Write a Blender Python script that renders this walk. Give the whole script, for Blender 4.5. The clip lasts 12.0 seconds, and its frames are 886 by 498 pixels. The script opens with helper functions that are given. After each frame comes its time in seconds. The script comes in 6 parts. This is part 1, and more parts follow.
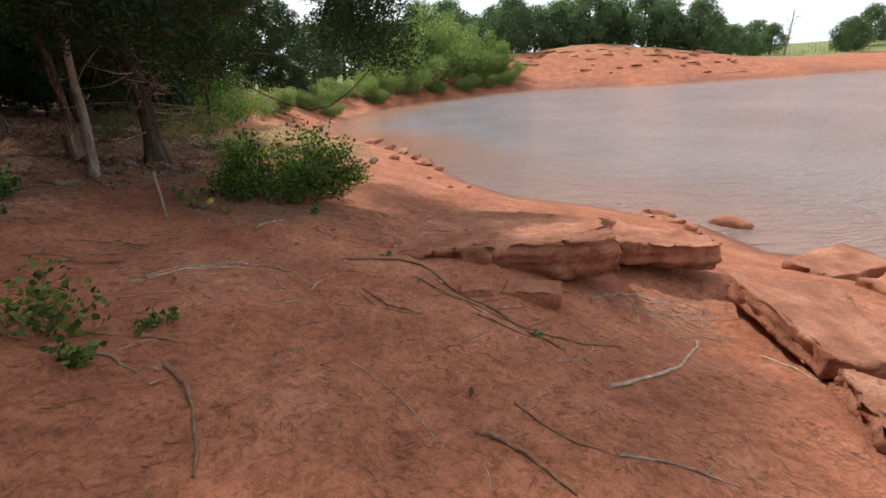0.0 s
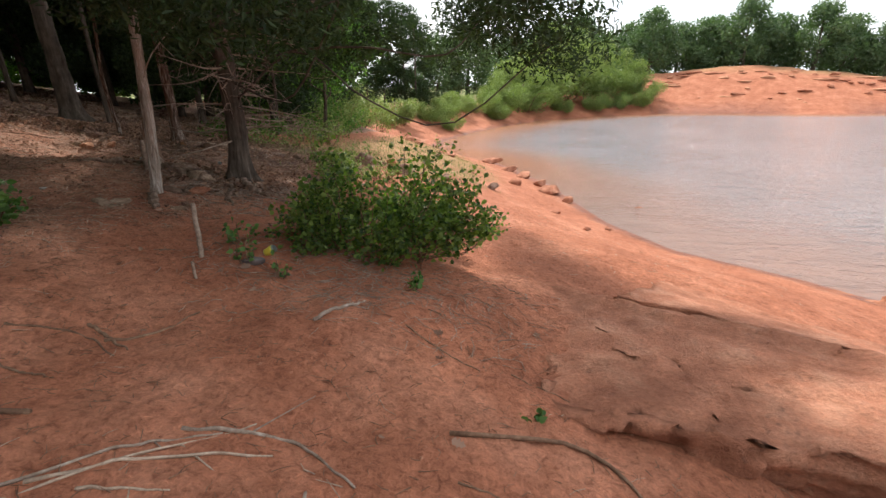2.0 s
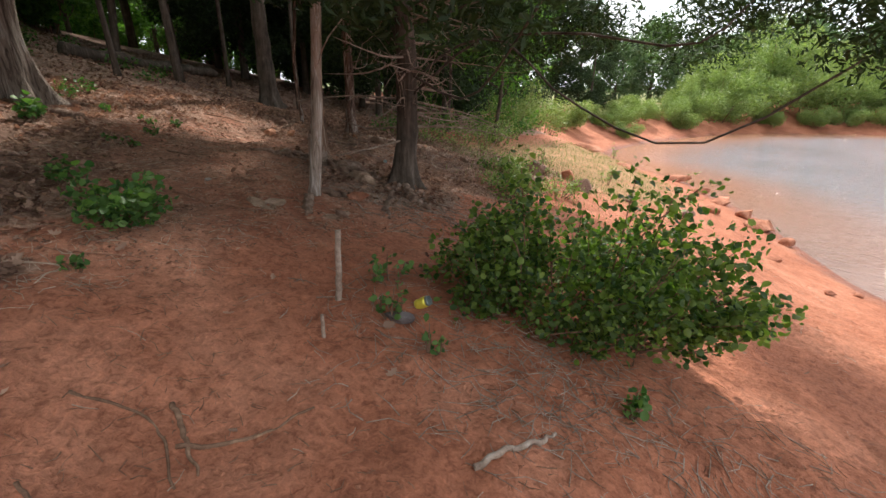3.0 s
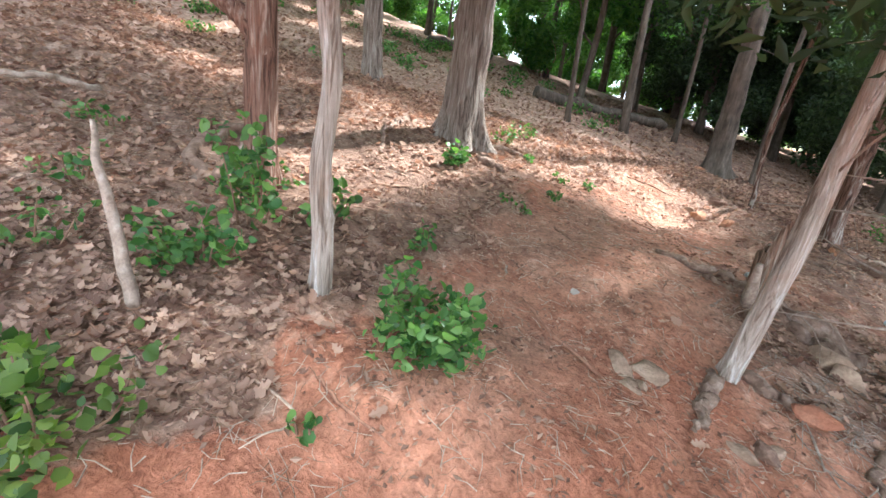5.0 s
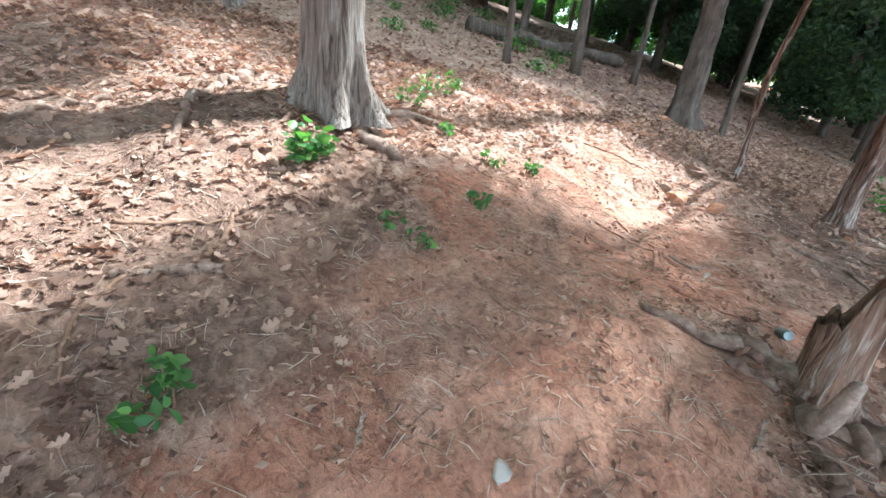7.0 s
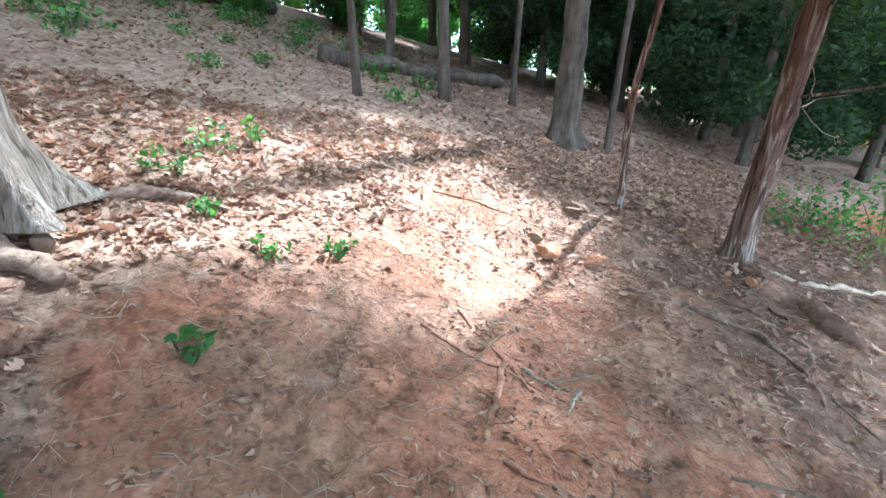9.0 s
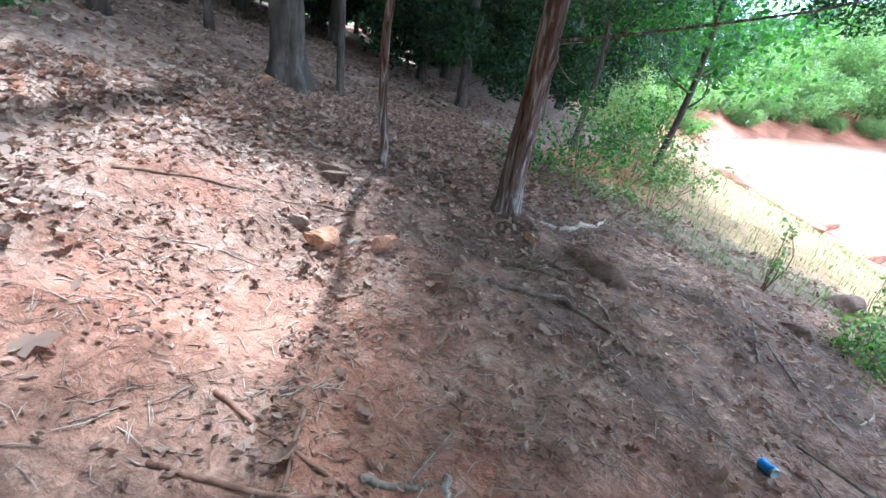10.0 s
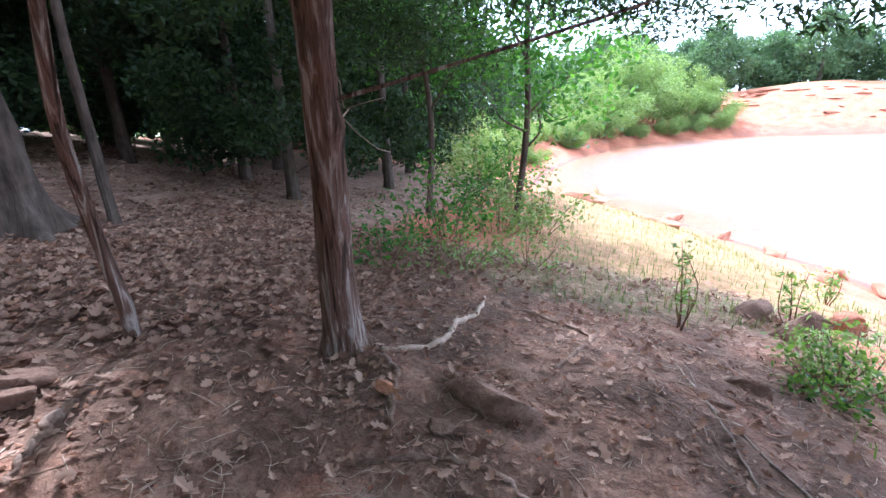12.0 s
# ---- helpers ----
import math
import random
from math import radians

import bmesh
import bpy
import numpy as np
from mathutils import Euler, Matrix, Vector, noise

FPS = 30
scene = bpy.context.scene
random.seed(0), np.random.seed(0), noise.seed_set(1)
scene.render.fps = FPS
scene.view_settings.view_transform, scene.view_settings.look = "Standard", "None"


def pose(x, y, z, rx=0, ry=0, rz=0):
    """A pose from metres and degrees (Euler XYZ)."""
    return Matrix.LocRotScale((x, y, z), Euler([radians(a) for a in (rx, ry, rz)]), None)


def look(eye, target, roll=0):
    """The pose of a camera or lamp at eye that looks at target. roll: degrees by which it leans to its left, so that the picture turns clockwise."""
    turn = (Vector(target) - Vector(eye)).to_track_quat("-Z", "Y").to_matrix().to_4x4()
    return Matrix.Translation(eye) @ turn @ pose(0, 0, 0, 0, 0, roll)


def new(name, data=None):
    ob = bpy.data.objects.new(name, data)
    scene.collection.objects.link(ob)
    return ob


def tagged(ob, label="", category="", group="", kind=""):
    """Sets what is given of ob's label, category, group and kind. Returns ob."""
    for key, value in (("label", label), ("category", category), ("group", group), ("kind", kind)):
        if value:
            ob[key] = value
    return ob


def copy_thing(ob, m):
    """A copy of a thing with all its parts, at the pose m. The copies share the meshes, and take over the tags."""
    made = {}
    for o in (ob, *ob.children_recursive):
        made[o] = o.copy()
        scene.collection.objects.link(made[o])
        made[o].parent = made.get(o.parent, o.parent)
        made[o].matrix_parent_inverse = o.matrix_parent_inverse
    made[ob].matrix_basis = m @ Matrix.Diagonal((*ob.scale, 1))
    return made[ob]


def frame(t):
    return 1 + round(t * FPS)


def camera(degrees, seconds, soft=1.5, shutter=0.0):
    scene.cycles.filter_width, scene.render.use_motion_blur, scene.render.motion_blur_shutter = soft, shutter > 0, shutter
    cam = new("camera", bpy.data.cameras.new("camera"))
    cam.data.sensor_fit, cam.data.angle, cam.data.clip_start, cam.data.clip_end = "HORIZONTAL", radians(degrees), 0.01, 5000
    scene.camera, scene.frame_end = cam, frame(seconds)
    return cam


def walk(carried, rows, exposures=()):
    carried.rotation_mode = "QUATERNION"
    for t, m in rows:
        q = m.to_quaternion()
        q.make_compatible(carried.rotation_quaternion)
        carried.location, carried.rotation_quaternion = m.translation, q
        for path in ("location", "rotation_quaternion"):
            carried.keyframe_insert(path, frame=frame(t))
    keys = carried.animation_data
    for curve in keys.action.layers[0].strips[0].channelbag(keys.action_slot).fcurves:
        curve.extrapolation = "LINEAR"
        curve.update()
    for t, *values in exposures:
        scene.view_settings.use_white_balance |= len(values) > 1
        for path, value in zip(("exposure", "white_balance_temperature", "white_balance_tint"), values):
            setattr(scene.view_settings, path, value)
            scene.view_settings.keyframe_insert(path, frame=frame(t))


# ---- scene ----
cam = camera(89.0, 12.0)
ROWS = [
    (0.0, 0.448, -0.977, 4.187, 67.81, 2.88, 1.53),
    (0.5, 0.414, -0.412, 4.163, 68.45, 1.27, 3.48),
    (1.0, 0.321, 0.233, 4.160, 70.50, -1.29, 9.03),
    (1.5, -0.086, 0.957, 4.152, 72.87, -3.20, 13.93),
    (2.0, -0.340, 1.609, 4.033, 70.19, 1.00, 15.86),
    (2.5, -0.864, 2.218, 4.001, 71.09, -1.35, 21.60),
    (3.0, -1.309, 2.801, 4.020, 70.04, -1.20, 35.75),
    (3.5, -1.666, 3.293, 3.984, 72.22, -4.87, 56.68),
    (3.7, -1.863, 3.380, 3.991, 71.29, -5.63, 64.32),
    (5.3, -3.370, 4.016, 4.363, 71.63, -7.61, 88.32),
    (5.5, -3.617, 4.097, 4.371, 72.43, -8.63, 88.17),
    (6.0, -4.047, 4.276, 4.419, 70.32, -8.06, 84.62),
    (6.5, -4.540, 4.573, 4.393, 67.35, -6.04, 81.86),
    (7.0, -5.043, 4.661, 4.433, 64.26, -6.17, 80.42),
    (7.2, -5.179, 4.725, 4.459, 65.16, -6.16, 79.55),
    (8.8, -5.943, 5.833, 4.513, 68.63, -0.89, 78.45),
    (9.0, -6.153, 5.960, 4.514, 67.96, -2.37, 69.96),
    (9.4, -6.795, 5.978, 4.394, 71.27, -6.88, 45.22),
    (9.5, -6.888, 6.016, 4.392, 70.86, -7.05, 42.98),
    (10.0, -7.200, 6.338, 4.383, 63.77, -8.12, 35.68),
    (10.5, -7.249, 6.639, 4.334, 66.08, -3.73, 29.01),
    (11.0, -7.259, 7.038, 4.340, 67.41, -3.05, 23.48),
    (11.5, -7.392, 7.319, 4.335, 70.50, -1.45, 20.71),
    (12.0, -7.443, 7.698, 4.332, 73.10, 2.38, 17.13),
]
EXPOSURES = [(0.0, -0.08, 6300, 8), (0.7, 0.15, 6400, 8), (1.5, 0.25, 6400, 8), (2.5, 0.5, 6300, 8), (3.0, 0.6, 6300, 8), (3.5, 1.75, 6100, 8), (3.7, 1.95, 6000, 8), (5.3, 2.65, 5400, 2), (6.2, 2.78, 5150, -2), (7.2, 2.75, 5000, -3), (8.8, 2.85, 4800, -5), (9.5, 2.5, 4500, -4), (10.0, 2.15, 4400, -4), (10.5, 2.05, 4350, 1), (12.0, 1.95, 4900, 11)]
walk(cam, [(t, pose(x, y, z, rx, ry, rz)) for t, x, y, z, rx, ry, rz in ROWS], EXPOSURES)

# ---- light ----
SUN_FROM = Vector((-0.40, 0.62, 0.95)).normalized()
world = bpy.data.worlds.new("world")
scene.world = world
world.use_nodes = True
wn, wl = world.node_tree.nodes, world.node_tree.links
sky = wn.new("ShaderNodeTexSky")
sky.sky_type, sky.sun_disc = "NISHITA", False
sky.sun_elevation = math.asin(SUN_FROM.z)
sky.sun_rotation = math.atan2(SUN_FROM.x, SUN_FROM.y)
sky.dust_density, sky.air_density = 4.0, 1.0
w_co = wn.new("ShaderNodeTexCoord")
w_noise = wn.new("ShaderNodeTexNoise")
w_noise.inputs["Scale"].default_value, w_noise.inputs["Detail"].default_value = 3.0, 5.0
w_ramp = wn.new("ShaderNodeValToRGB")
w_ramp.color_ramp.elements[0].position, w_ramp.color_ramp.elements[0].color = 0.3, (7.2, 7.6, 8.2, 1)
w_ramp.color_ramp.elements[1].position, w_ramp.color_ramp.elements[1].color = 0.7, (10.0, 10.1, 10.2, 1)
w_mix = wn.new("ShaderNodeMix")
w_mix.data_type = "RGBA"
w_mix.inputs[0].default_value = 0.82
wl.new(w_co.outputs["Generated"], w_noise.inputs["Vector"])
wl.new(w_noise.outputs["Fac"], w_ramp.inputs["Fac"])
wl.new(sky.outputs["Color"], w_mix.inputs[6])
wl.new(w_ramp.outputs["Color"], w_mix.inputs[7])
wl.new(w_mix.outputs[2], wn["Background"].inputs["Color"])
wn["Background"].inputs["Strength"].default_value = 0.15
sun_data = bpy.data.lights.new("sun", "SUN")
sun_data.energy, sun_data.angle, sun_data.color = 4.0, radians(2.2), (1.0, 0.94, 0.85)
sun = new("sun", sun_data)
sun.matrix_world = look((0, 0, 60), Vector((0, 0, 60)) - SUN_FROM)


# ---- materials ----
def material(name):
    mat = bpy.data.materials.new(name)
    mat.use_nodes = True
    return mat, mat.node_tree.nodes, mat.node_tree.links, mat.node_tree.nodes["Principled BSDF"]


def noise_node(n, l, scale, detail=6.0, rough=0.6, vector=None, distortion=0.0):
    t = n.new("ShaderNodeTexNoise")
    t.inputs["Scale"].default_value, t.inputs["Detail"].default_value = scale, detail
    t.inputs["Roughness"].default_value, t.inputs["Distortion"].default_value = rough, distortion
    if vector is not None:
        l.new(vector, t.inputs["Vector"])
    return t


def ramp_node(n, l, fac, stops):
    r = n.new("ShaderNodeValToRGB")
    e = r.color_ramp.elements
    while len(e) < len(stops):
        e.new(0.5)
    for k, (p, c) in zip(e, stops):
        k.position, k.color = p, (*c, 1)
    l.new(fac, r.inputs["Fac"])
    return r


def mix_node(n, l, fac, a, b, blend="MIX"):
    m = n.new("ShaderNodeMix")
    m.data_type, m.blend_type = "RGBA", blend
    for sock, v in ((m.inputs[0], fac), (m.inputs[6], a), (m.inputs[7], b)):
        if isinstance(v, (int, float)):
            sock.default_value = v
        elif isinstance(v, tuple):
            sock.default_value = (*v, 1)
        else:
            l.new(v, sock)
    return m.outputs[2]


def bump_node(n, l, bsdf, height_out, strength, distance):
    b = n.new("ShaderNodeBump")
    b.inputs["Strength"].default_value, b.inputs["Distance"].default_value = strength, distance
    l.new(height_out, b.inputs["Height"])
    l.new(b.outputs["Normal"], bsdf.inputs["Normal"])
    return b


def earthy(name, stops, fine, coarse, rough=0.9, relief=0.02, speck=None, stretch=None):
    """Stone, bark or soil: two scales of colour and relief, in metres."""
    mat, n, l, p = material(name)
    co = n.new("ShaderNodeTexCoord")
    mp = n.new("ShaderNodeMapping")
    if stretch:
        mp.inputs["Scale"].default_value = stretch
    l.new(co.outputs["Object"], mp.inputs["Vector"])
    big = noise_node(n, l, coarse, 5, 0.6, mp.outputs["Vector"])
    small = noise_node(n, l, fine, 8, 0.7, mp.outputs["Vector"])
    base = ramp_node(n, l, big.outputs["Fac"], stops).outputs["Color"]
    col = mix_node(n, l, 0.55, base, ramp_node(n, l, small.outputs["Fac"], [(0.3, (0.45, 0.45, 0.45)), (0.7, (1.35, 1.35, 1.35))]).outputs["Color"], "MULTIPLY")
    patch = noise_node(n, l, coarse * 0.7, 4, 0.6, co.outputs["Object"], 0.6)
    col = mix_node(n, l, 0.6, col, ramp_node(n, l, patch.outputs["Fac"], [(0.36, (0.6, 0.55, 0.52)), (0.6, (1.15, 1.12, 1.1))]).outputs["Color"], "MULTIPLY")
    if speck:
        vo = n.new("ShaderNodeTexVoronoi")
        vo.inputs["Scale"].default_value = fine * 0.5
        wobble = noise_node(n, l, 14.0, 4, 0.6, mp.outputs["Vector"])
        l.new(mix_node(n, l, 0.12, mp.outputs["Vector"], wobble.outputs["Color"], "ADD"), vo.inputs["Vector"])
        sp = ramp_node(n, l, vo.outputs["Distance"], [(0.1, (0.7, 0.7, 0.7)), (0.42, (0, 0, 0))])
        some = noise_node(n, l, 5.0, 4, 0.6, mp.outputs["Vector"])
        gate = ramp_node(n, l, some.outputs["Fac"], [(0.48, (0, 0, 0)), (0.66, (1, 1, 1))])
        col = mix_node(n, l, mix_node(n, l, 1.0, sp.outputs["Color"], gate.outputs["Color"], "MULTIPLY"), col, speck)
    l.new(col, p.inputs["Base Color"])
    p.inputs["Roughness"].default_value = rough
    p.inputs["Specular IOR Level"].default_value = 0.25
    add = n.new("ShaderNodeMath")
    add.operation = "ADD"
    l.new(big.outputs["Fac"], add.inputs[0])
    l.new(small.outputs["Fac"], add.inputs[1])
    bump_node(n, l, p, add.outputs[0], 0.7, relief)
    return mat


def bark_material(name, dark, mid, light, under, relief=0.03, strip=9.0):
    """Fibrous bark: long strips with dark furrows, fine fibres, patches of bare underbark."""
    mat, n, l, p = material(name)
    co = n.new("ShaderNodeTexCoord")
    out = []
    for scale in ((1, 1, 0.09), (1, 1, 0.05), (1, 1, 0.5)):
        mp = n.new("ShaderNodeMapping")
        mp.inputs["Scale"].default_value = scale
        l.new(co.outputs["Object"], mp.inputs["Vector"])
        out.append(mp.outputs["Vector"])
    strips = noise_node(n, l, strip * 3.2, 4, 0.55, out[0], 0.9)
    fibre = noise_node(n, l, strip * 11, 6, 0.7, out[1], 0.3)
    patch = noise_node(n, l, strip * 0.5, 5, 0.6, out[2], 0.8)
    col = ramp_node(n, l, strips.outputs["Fac"], [(0.36, dark), (0.46, mid), (0.54, mid), (0.64, light)]).outputs["Color"]
    col = mix_node(n, l, ramp_node(n, l, patch.outputs["Fac"], [(0.52, (0, 0, 0)), (0.66, (0.75, 0.75, 0.75))]).outputs["Color"], col, under)
    col = mix_node(n, l, 0.7, col, ramp_node(n, l, fibre.outputs["Fac"], [(0.34, (0.5, 0.48, 0.46)), (0.66, (1.35, 1.35, 1.35))]).outputs["Color"], "MULTIPLY")
    l.new(col, p.inputs["Base Color"])
    p.inputs["Roughness"].default_value = 0.93
    p.inputs["Specular IOR Level"].default_value = 0.2
    add = n.new("ShaderNodeMath")
    add.operation = "MULTIPLY_ADD"
    l.new(strips.outputs["Fac"], add.inputs[0])
    add.inputs[1].default_value = 2.0
    l.new(fibre.outputs["Fac"], add.inputs[2])
    bump_node(n, l, p, add.outputs[0], 0.9, relief)
    return mat


def leafy(name, dark, light, back, gloss=0.45, thin=0.4):
    mat, n, l, p = material(name)
    geo = n.new("ShaderNodeNewGeometry")
    col = ramp_node(n, l, geo.outputs["Random Per Island"], [(0.0, dark), (0.6, tuple((a + b) / 2 for a, b in zip(dark, light))), (1.0, light)])
    l.new(col.outputs["Color"], p.inputs["Base Color"])
    p.inputs["Roughness"].default_value = gloss
    p.inputs["Specular IOR Level"].default_value = 0.3
    tr = n.new("ShaderNodeBsdfTranslucent")
    l.new(mix_node(n, l, 1.0, col.outputs["Color"], back, "MULTIPLY"), tr.inputs["Color"])
    ms = n.new("ShaderNodeMixShader")
    ms.inputs[0].default_value = thin
    l.new(p.outputs[0], ms.inputs[1])
    l.new(tr.outputs[0], ms.inputs[2])
    l.new(ms.outputs[0], n["Material Output"].inputs["Surface"])
    return mat


def ground_material():
    mat, n, l, p = material("red_clay_and_leaf_litter")
    geo = n.new("ShaderNodeNewGeometry")
    pos = geo.outputs["Position"]
    duff = n.new("ShaderNodeAttribute")
    duff.attribute_name = "duff"
    grass = n.new("ShaderNodeAttribute")
    grass.attribute_name = "grass"
    wet = n.new("ShaderNodeAttribute")
    wet.attribute_name = "wet"
    big = noise_node(n, l, 0.9, 5, 0.6, pos)
    mid = noise_node(n, l, 5.0, 8, 0.68, pos, 0.4)
    fine = noise_node(n, l, 60.0, 6, 0.7, pos)
    clay = ramp_node(n, l, big.outputs["Fac"], [(0.25, (0.31, 0.112, 0.062)), (0.5, (0.42, 0.158, 0.088)), (0.72, (0.52, 0.225, 0.136))]).outputs["Color"]
    clay = mix_node(n, l, 0.7, clay, ramp_node(n, l, mid.outputs["Fac"], [(0.3, (0.62, 0.58, 0.55)), (0.55, (1.0, 1.0, 1.0)), (0.75, (1.3, 1.3, 1.3))]).outputs["Color"], "MULTIPLY")
    litter = ramp_node(n, l, mid.outputs["Fac"], [(0.3, (0.15, 0.085, 0.058)), (0.5, (0.30, 0.185, 0.132)), (0.7, (0.46, 0.315, 0.24))]).outputs["Color"]
    green = ramp_node(n, l, mid.outputs["Fac"], [(0.3, (0.10, 0.145, 0.05)), (0.5, (0.20, 0.235, 0.09)), (0.7, (0.43, 0.25, 0.15))]).outputs["Color"]
    edge = n.new("ShaderNodeMath")
    edge.operation = "MULTIPLY_ADD"
    l.new(mid.outputs["Fac"], edge.inputs[0])
    edge.inputs[1].default_value = 1.4
    l.new(duff.outputs["Fac"], edge.inputs[2])
    dm = ramp_node(n, l, edge.outputs[0], [(0.85, (0, 0, 0)), (1.45, (1, 1, 1))])
    dm.color_ramp.interpolation = "EASE"
    half = n.new("ShaderNodeMath")
    half.operation = "MULTIPLY"
    half.inputs[1].default_value = 0.5
    l.new(edge.outputs[0], half.inputs[0])
    dm.color_ramp.elements[0].position, dm.color_ramp.elements[1].position = 0.42, 0.72
    l.new(half.outputs[0], dm.inputs["Fac"])
    col = mix_node(n, l, dm.outputs["Color"], clay, litter)
    dust = n.new("ShaderNodeAttribute")
    dust.attribute_name = "dust"
    dusty = ramp_node(n, l, mid.outputs["Fac"], [(0.3, (0.20, 0.11, 0.075)), (0.55, (0.36, 0.205, 0.14)), (0.75, (0.53, 0.35, 0.255))]).outputs["Color"]
    dfac = n.new("ShaderNodeMath")
    dfac.operation = "MULTIPLY"
    l.new(dust.outputs["Fac"], dfac.inputs[0])
    l.new(ramp_node(n, l, big.outputs["Fac"], [(0.35, (0.2, 0.2, 0.2)), (0.62, (0.85, 0.85, 0.85))]).outputs["Color"], dfac.inputs[1])
    col = mix_node(n, l, dfac.outputs[0], col, dusty)
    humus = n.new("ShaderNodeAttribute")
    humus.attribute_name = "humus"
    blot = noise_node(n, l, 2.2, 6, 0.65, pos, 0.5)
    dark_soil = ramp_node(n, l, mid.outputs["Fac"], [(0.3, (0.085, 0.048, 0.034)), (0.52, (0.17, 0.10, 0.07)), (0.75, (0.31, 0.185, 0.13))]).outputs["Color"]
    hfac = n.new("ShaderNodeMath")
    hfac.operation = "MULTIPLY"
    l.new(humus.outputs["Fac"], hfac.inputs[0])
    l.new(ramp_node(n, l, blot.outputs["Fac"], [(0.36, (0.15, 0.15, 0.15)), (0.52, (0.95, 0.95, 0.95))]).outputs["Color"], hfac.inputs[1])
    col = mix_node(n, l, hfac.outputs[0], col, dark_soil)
    col = mix_node(n, l, grass.outputs["Fac"], col, green)
    col = mix_node(n, l, wet.outputs["Fac"], col, mix_node(n, l, 1.0, col, (0.52, 0.45, 0.42), "MULTIPLY"))
    clod = noise_node(n, l, 20.0, 5, 0.65, pos, 0.8)
    col = mix_node(n, l, 0.75, col, ramp_node(n, l, clod.outputs["Fac"], [(0.32, (0.5, 0.46, 0.44)), (0.5, (1.0, 1.0, 1.0)), (0.68, (1.3, 1.28, 1.26))]).outputs["Color"], "MULTIPLY")
    col = mix_node(n, l, 0.45, col, ramp_node(n, l, fine.outputs["Fac"], [(0.3, (0.5, 0.5, 0.5)), (0.7, (1.4, 1.4, 1.4))]).outputs["Color"], "MULTIPLY")
    l.new(col, p.inputs["Base Color"])
    p.inputs["Specular IOR Level"].default_value = 0.2
    rr = n.new("ShaderNodeMath")
    rr.operation = "MULTIPLY_ADD"
    l.new(wet.outputs["Fac"], rr.inputs[0])
    rr.inputs[1].default_value, rr.inputs[2].default_value = -0.5, 0.92
    l.new(rr.outputs[0], p.inputs["Roughness"])
    add = n.new("ShaderNodeMath")
    add.operation = "MULTIPLY_ADD"
    l.new(mid.outputs["Fac"], add.inputs[0])
    add.inputs[1].default_value = 2.0
    l.new(clod.outputs["Fac"], add.inputs[2])
    more = n.new("ShaderNodeMath")
    more.operation = "MULTIPLY_ADD"
    l.new(fine.outputs["Fac"], more.inputs[0])
    more.inputs[1].default_value = 0.5
    l.new(add.outputs[0], more.inputs[2])
    bump_node(n, l, p, more.outputs[0], 0.9, 0.03)
    return mat


def water_material():
    mat, n, l, p = material("murky_lake_water")
    geo = n.new("ShaderNodeNewGeometry")
    mp = n.new("ShaderNodeMapping")
    mp.inputs["Scale"].default_value = (0.6, 1.5, 1.0)
    mp.inputs["Rotation"].default_value = (0, 0, 0.35)
    l.new(geo.outputs["Position"], mp.inputs["Vector"])
    swell = noise_node(n, l, 1.3, 4, 0.55, mp.outputs["Vector"], 0.5)
    rip = noise_node(n, l, 6.0, 4, 0.6, mp.outputs["Vector"], 0.3)
    tone = noise_node(n, l, 0.12, 3, 0.5, geo.outputs["Position"])
    shallow = n.new("ShaderNodeAttribute")
    shallow.attribute_name = "shallow"
    # open water's pale grey holds some of the sky's reflection in its colour
    deep = ramp_node(n, l, tone.outputs["Fac"], [(0.35, (0.25, 0.24, 0.245)), (0.65, (0.32, 0.305, 0.31))]).outputs["Color"]
    l.new(mix_node(n, l, shallow.outputs["Fac"], deep, (0.40, 0.185, 0.10)), p.inputs["Base Color"])
    p.inputs["Roughness"].default_value = 0.06
    p.inputs["IOR"].default_value = 1.33
    add = n.new("ShaderNodeMath")
    add.operation = "MULTIPLY_ADD"
    l.new(swell.outputs["Fac"], add.inputs[0])
    add.inputs[1].default_value = 2.2
    l.new(rip.outputs["Fac"], add.inputs[2])
    bump_node(n, l, p, add.outputs[0], 1.0, 0.2)
    return mat


def plain(name, colour, rough=0.5, metal=0.0):
    mat, n, l, p = material(name)
    t = noise_node(n, l, 40.0, 4)
    l.new(mix_node(n, l, 0.35, colour, ramp_node(n, l, t.outputs["Fac"], [(0.35, (0.6, 0.6, 0.6)), (0.65, (1.2, 1.2, 1.2))]).outputs["Color"], "MULTIPLY"), p.inputs["Base Color"])
    p.inputs["Roughness"].default_value, p.inputs["Metallic"].default_value = rough, metal
    return mat


M_GROUND = ground_material()
M_WATER = water_material()
M_STONE = earthy("red_sandstone", [(0.28, (0.36, 0.14, 0.08)), (0.5, (0.48, 0.20, 0.118)), (0.72, (0.58, 0.29, 0.185))], 34, 3.0, 0.94, 0.09, (0.2, 0.09, 0.06))
M_ORANGE = earthy("broken_orange_sandstone", [(0.3, (0.40, 0.17, 0.095)), (0.55, (0.57, 0.29, 0.17)), (0.78, (0.64, 0.42, 0.30))], 50, 11.0, 0.94, 0.03, (0.24, 0.12, 0.08))
M_OLD_ROOT = earthy("weathered_root_bark", [(0.3, (0.13, 0.075, 0.052)), (0.52, (0.26, 0.17, 0.125)), (0.78, (0.42, 0.33, 0.27))], 48, 9.0, 0.93, 0.03)
M_BUFF = earthy("soil_stained_buff_stone", [(0.28, (0.17, 0.095, 0.065)), (0.52, (0.27, 0.165, 0.12)), (0.76, (0.36, 0.25, 0.19))], 42, 5.0, 0.94, 0.05)
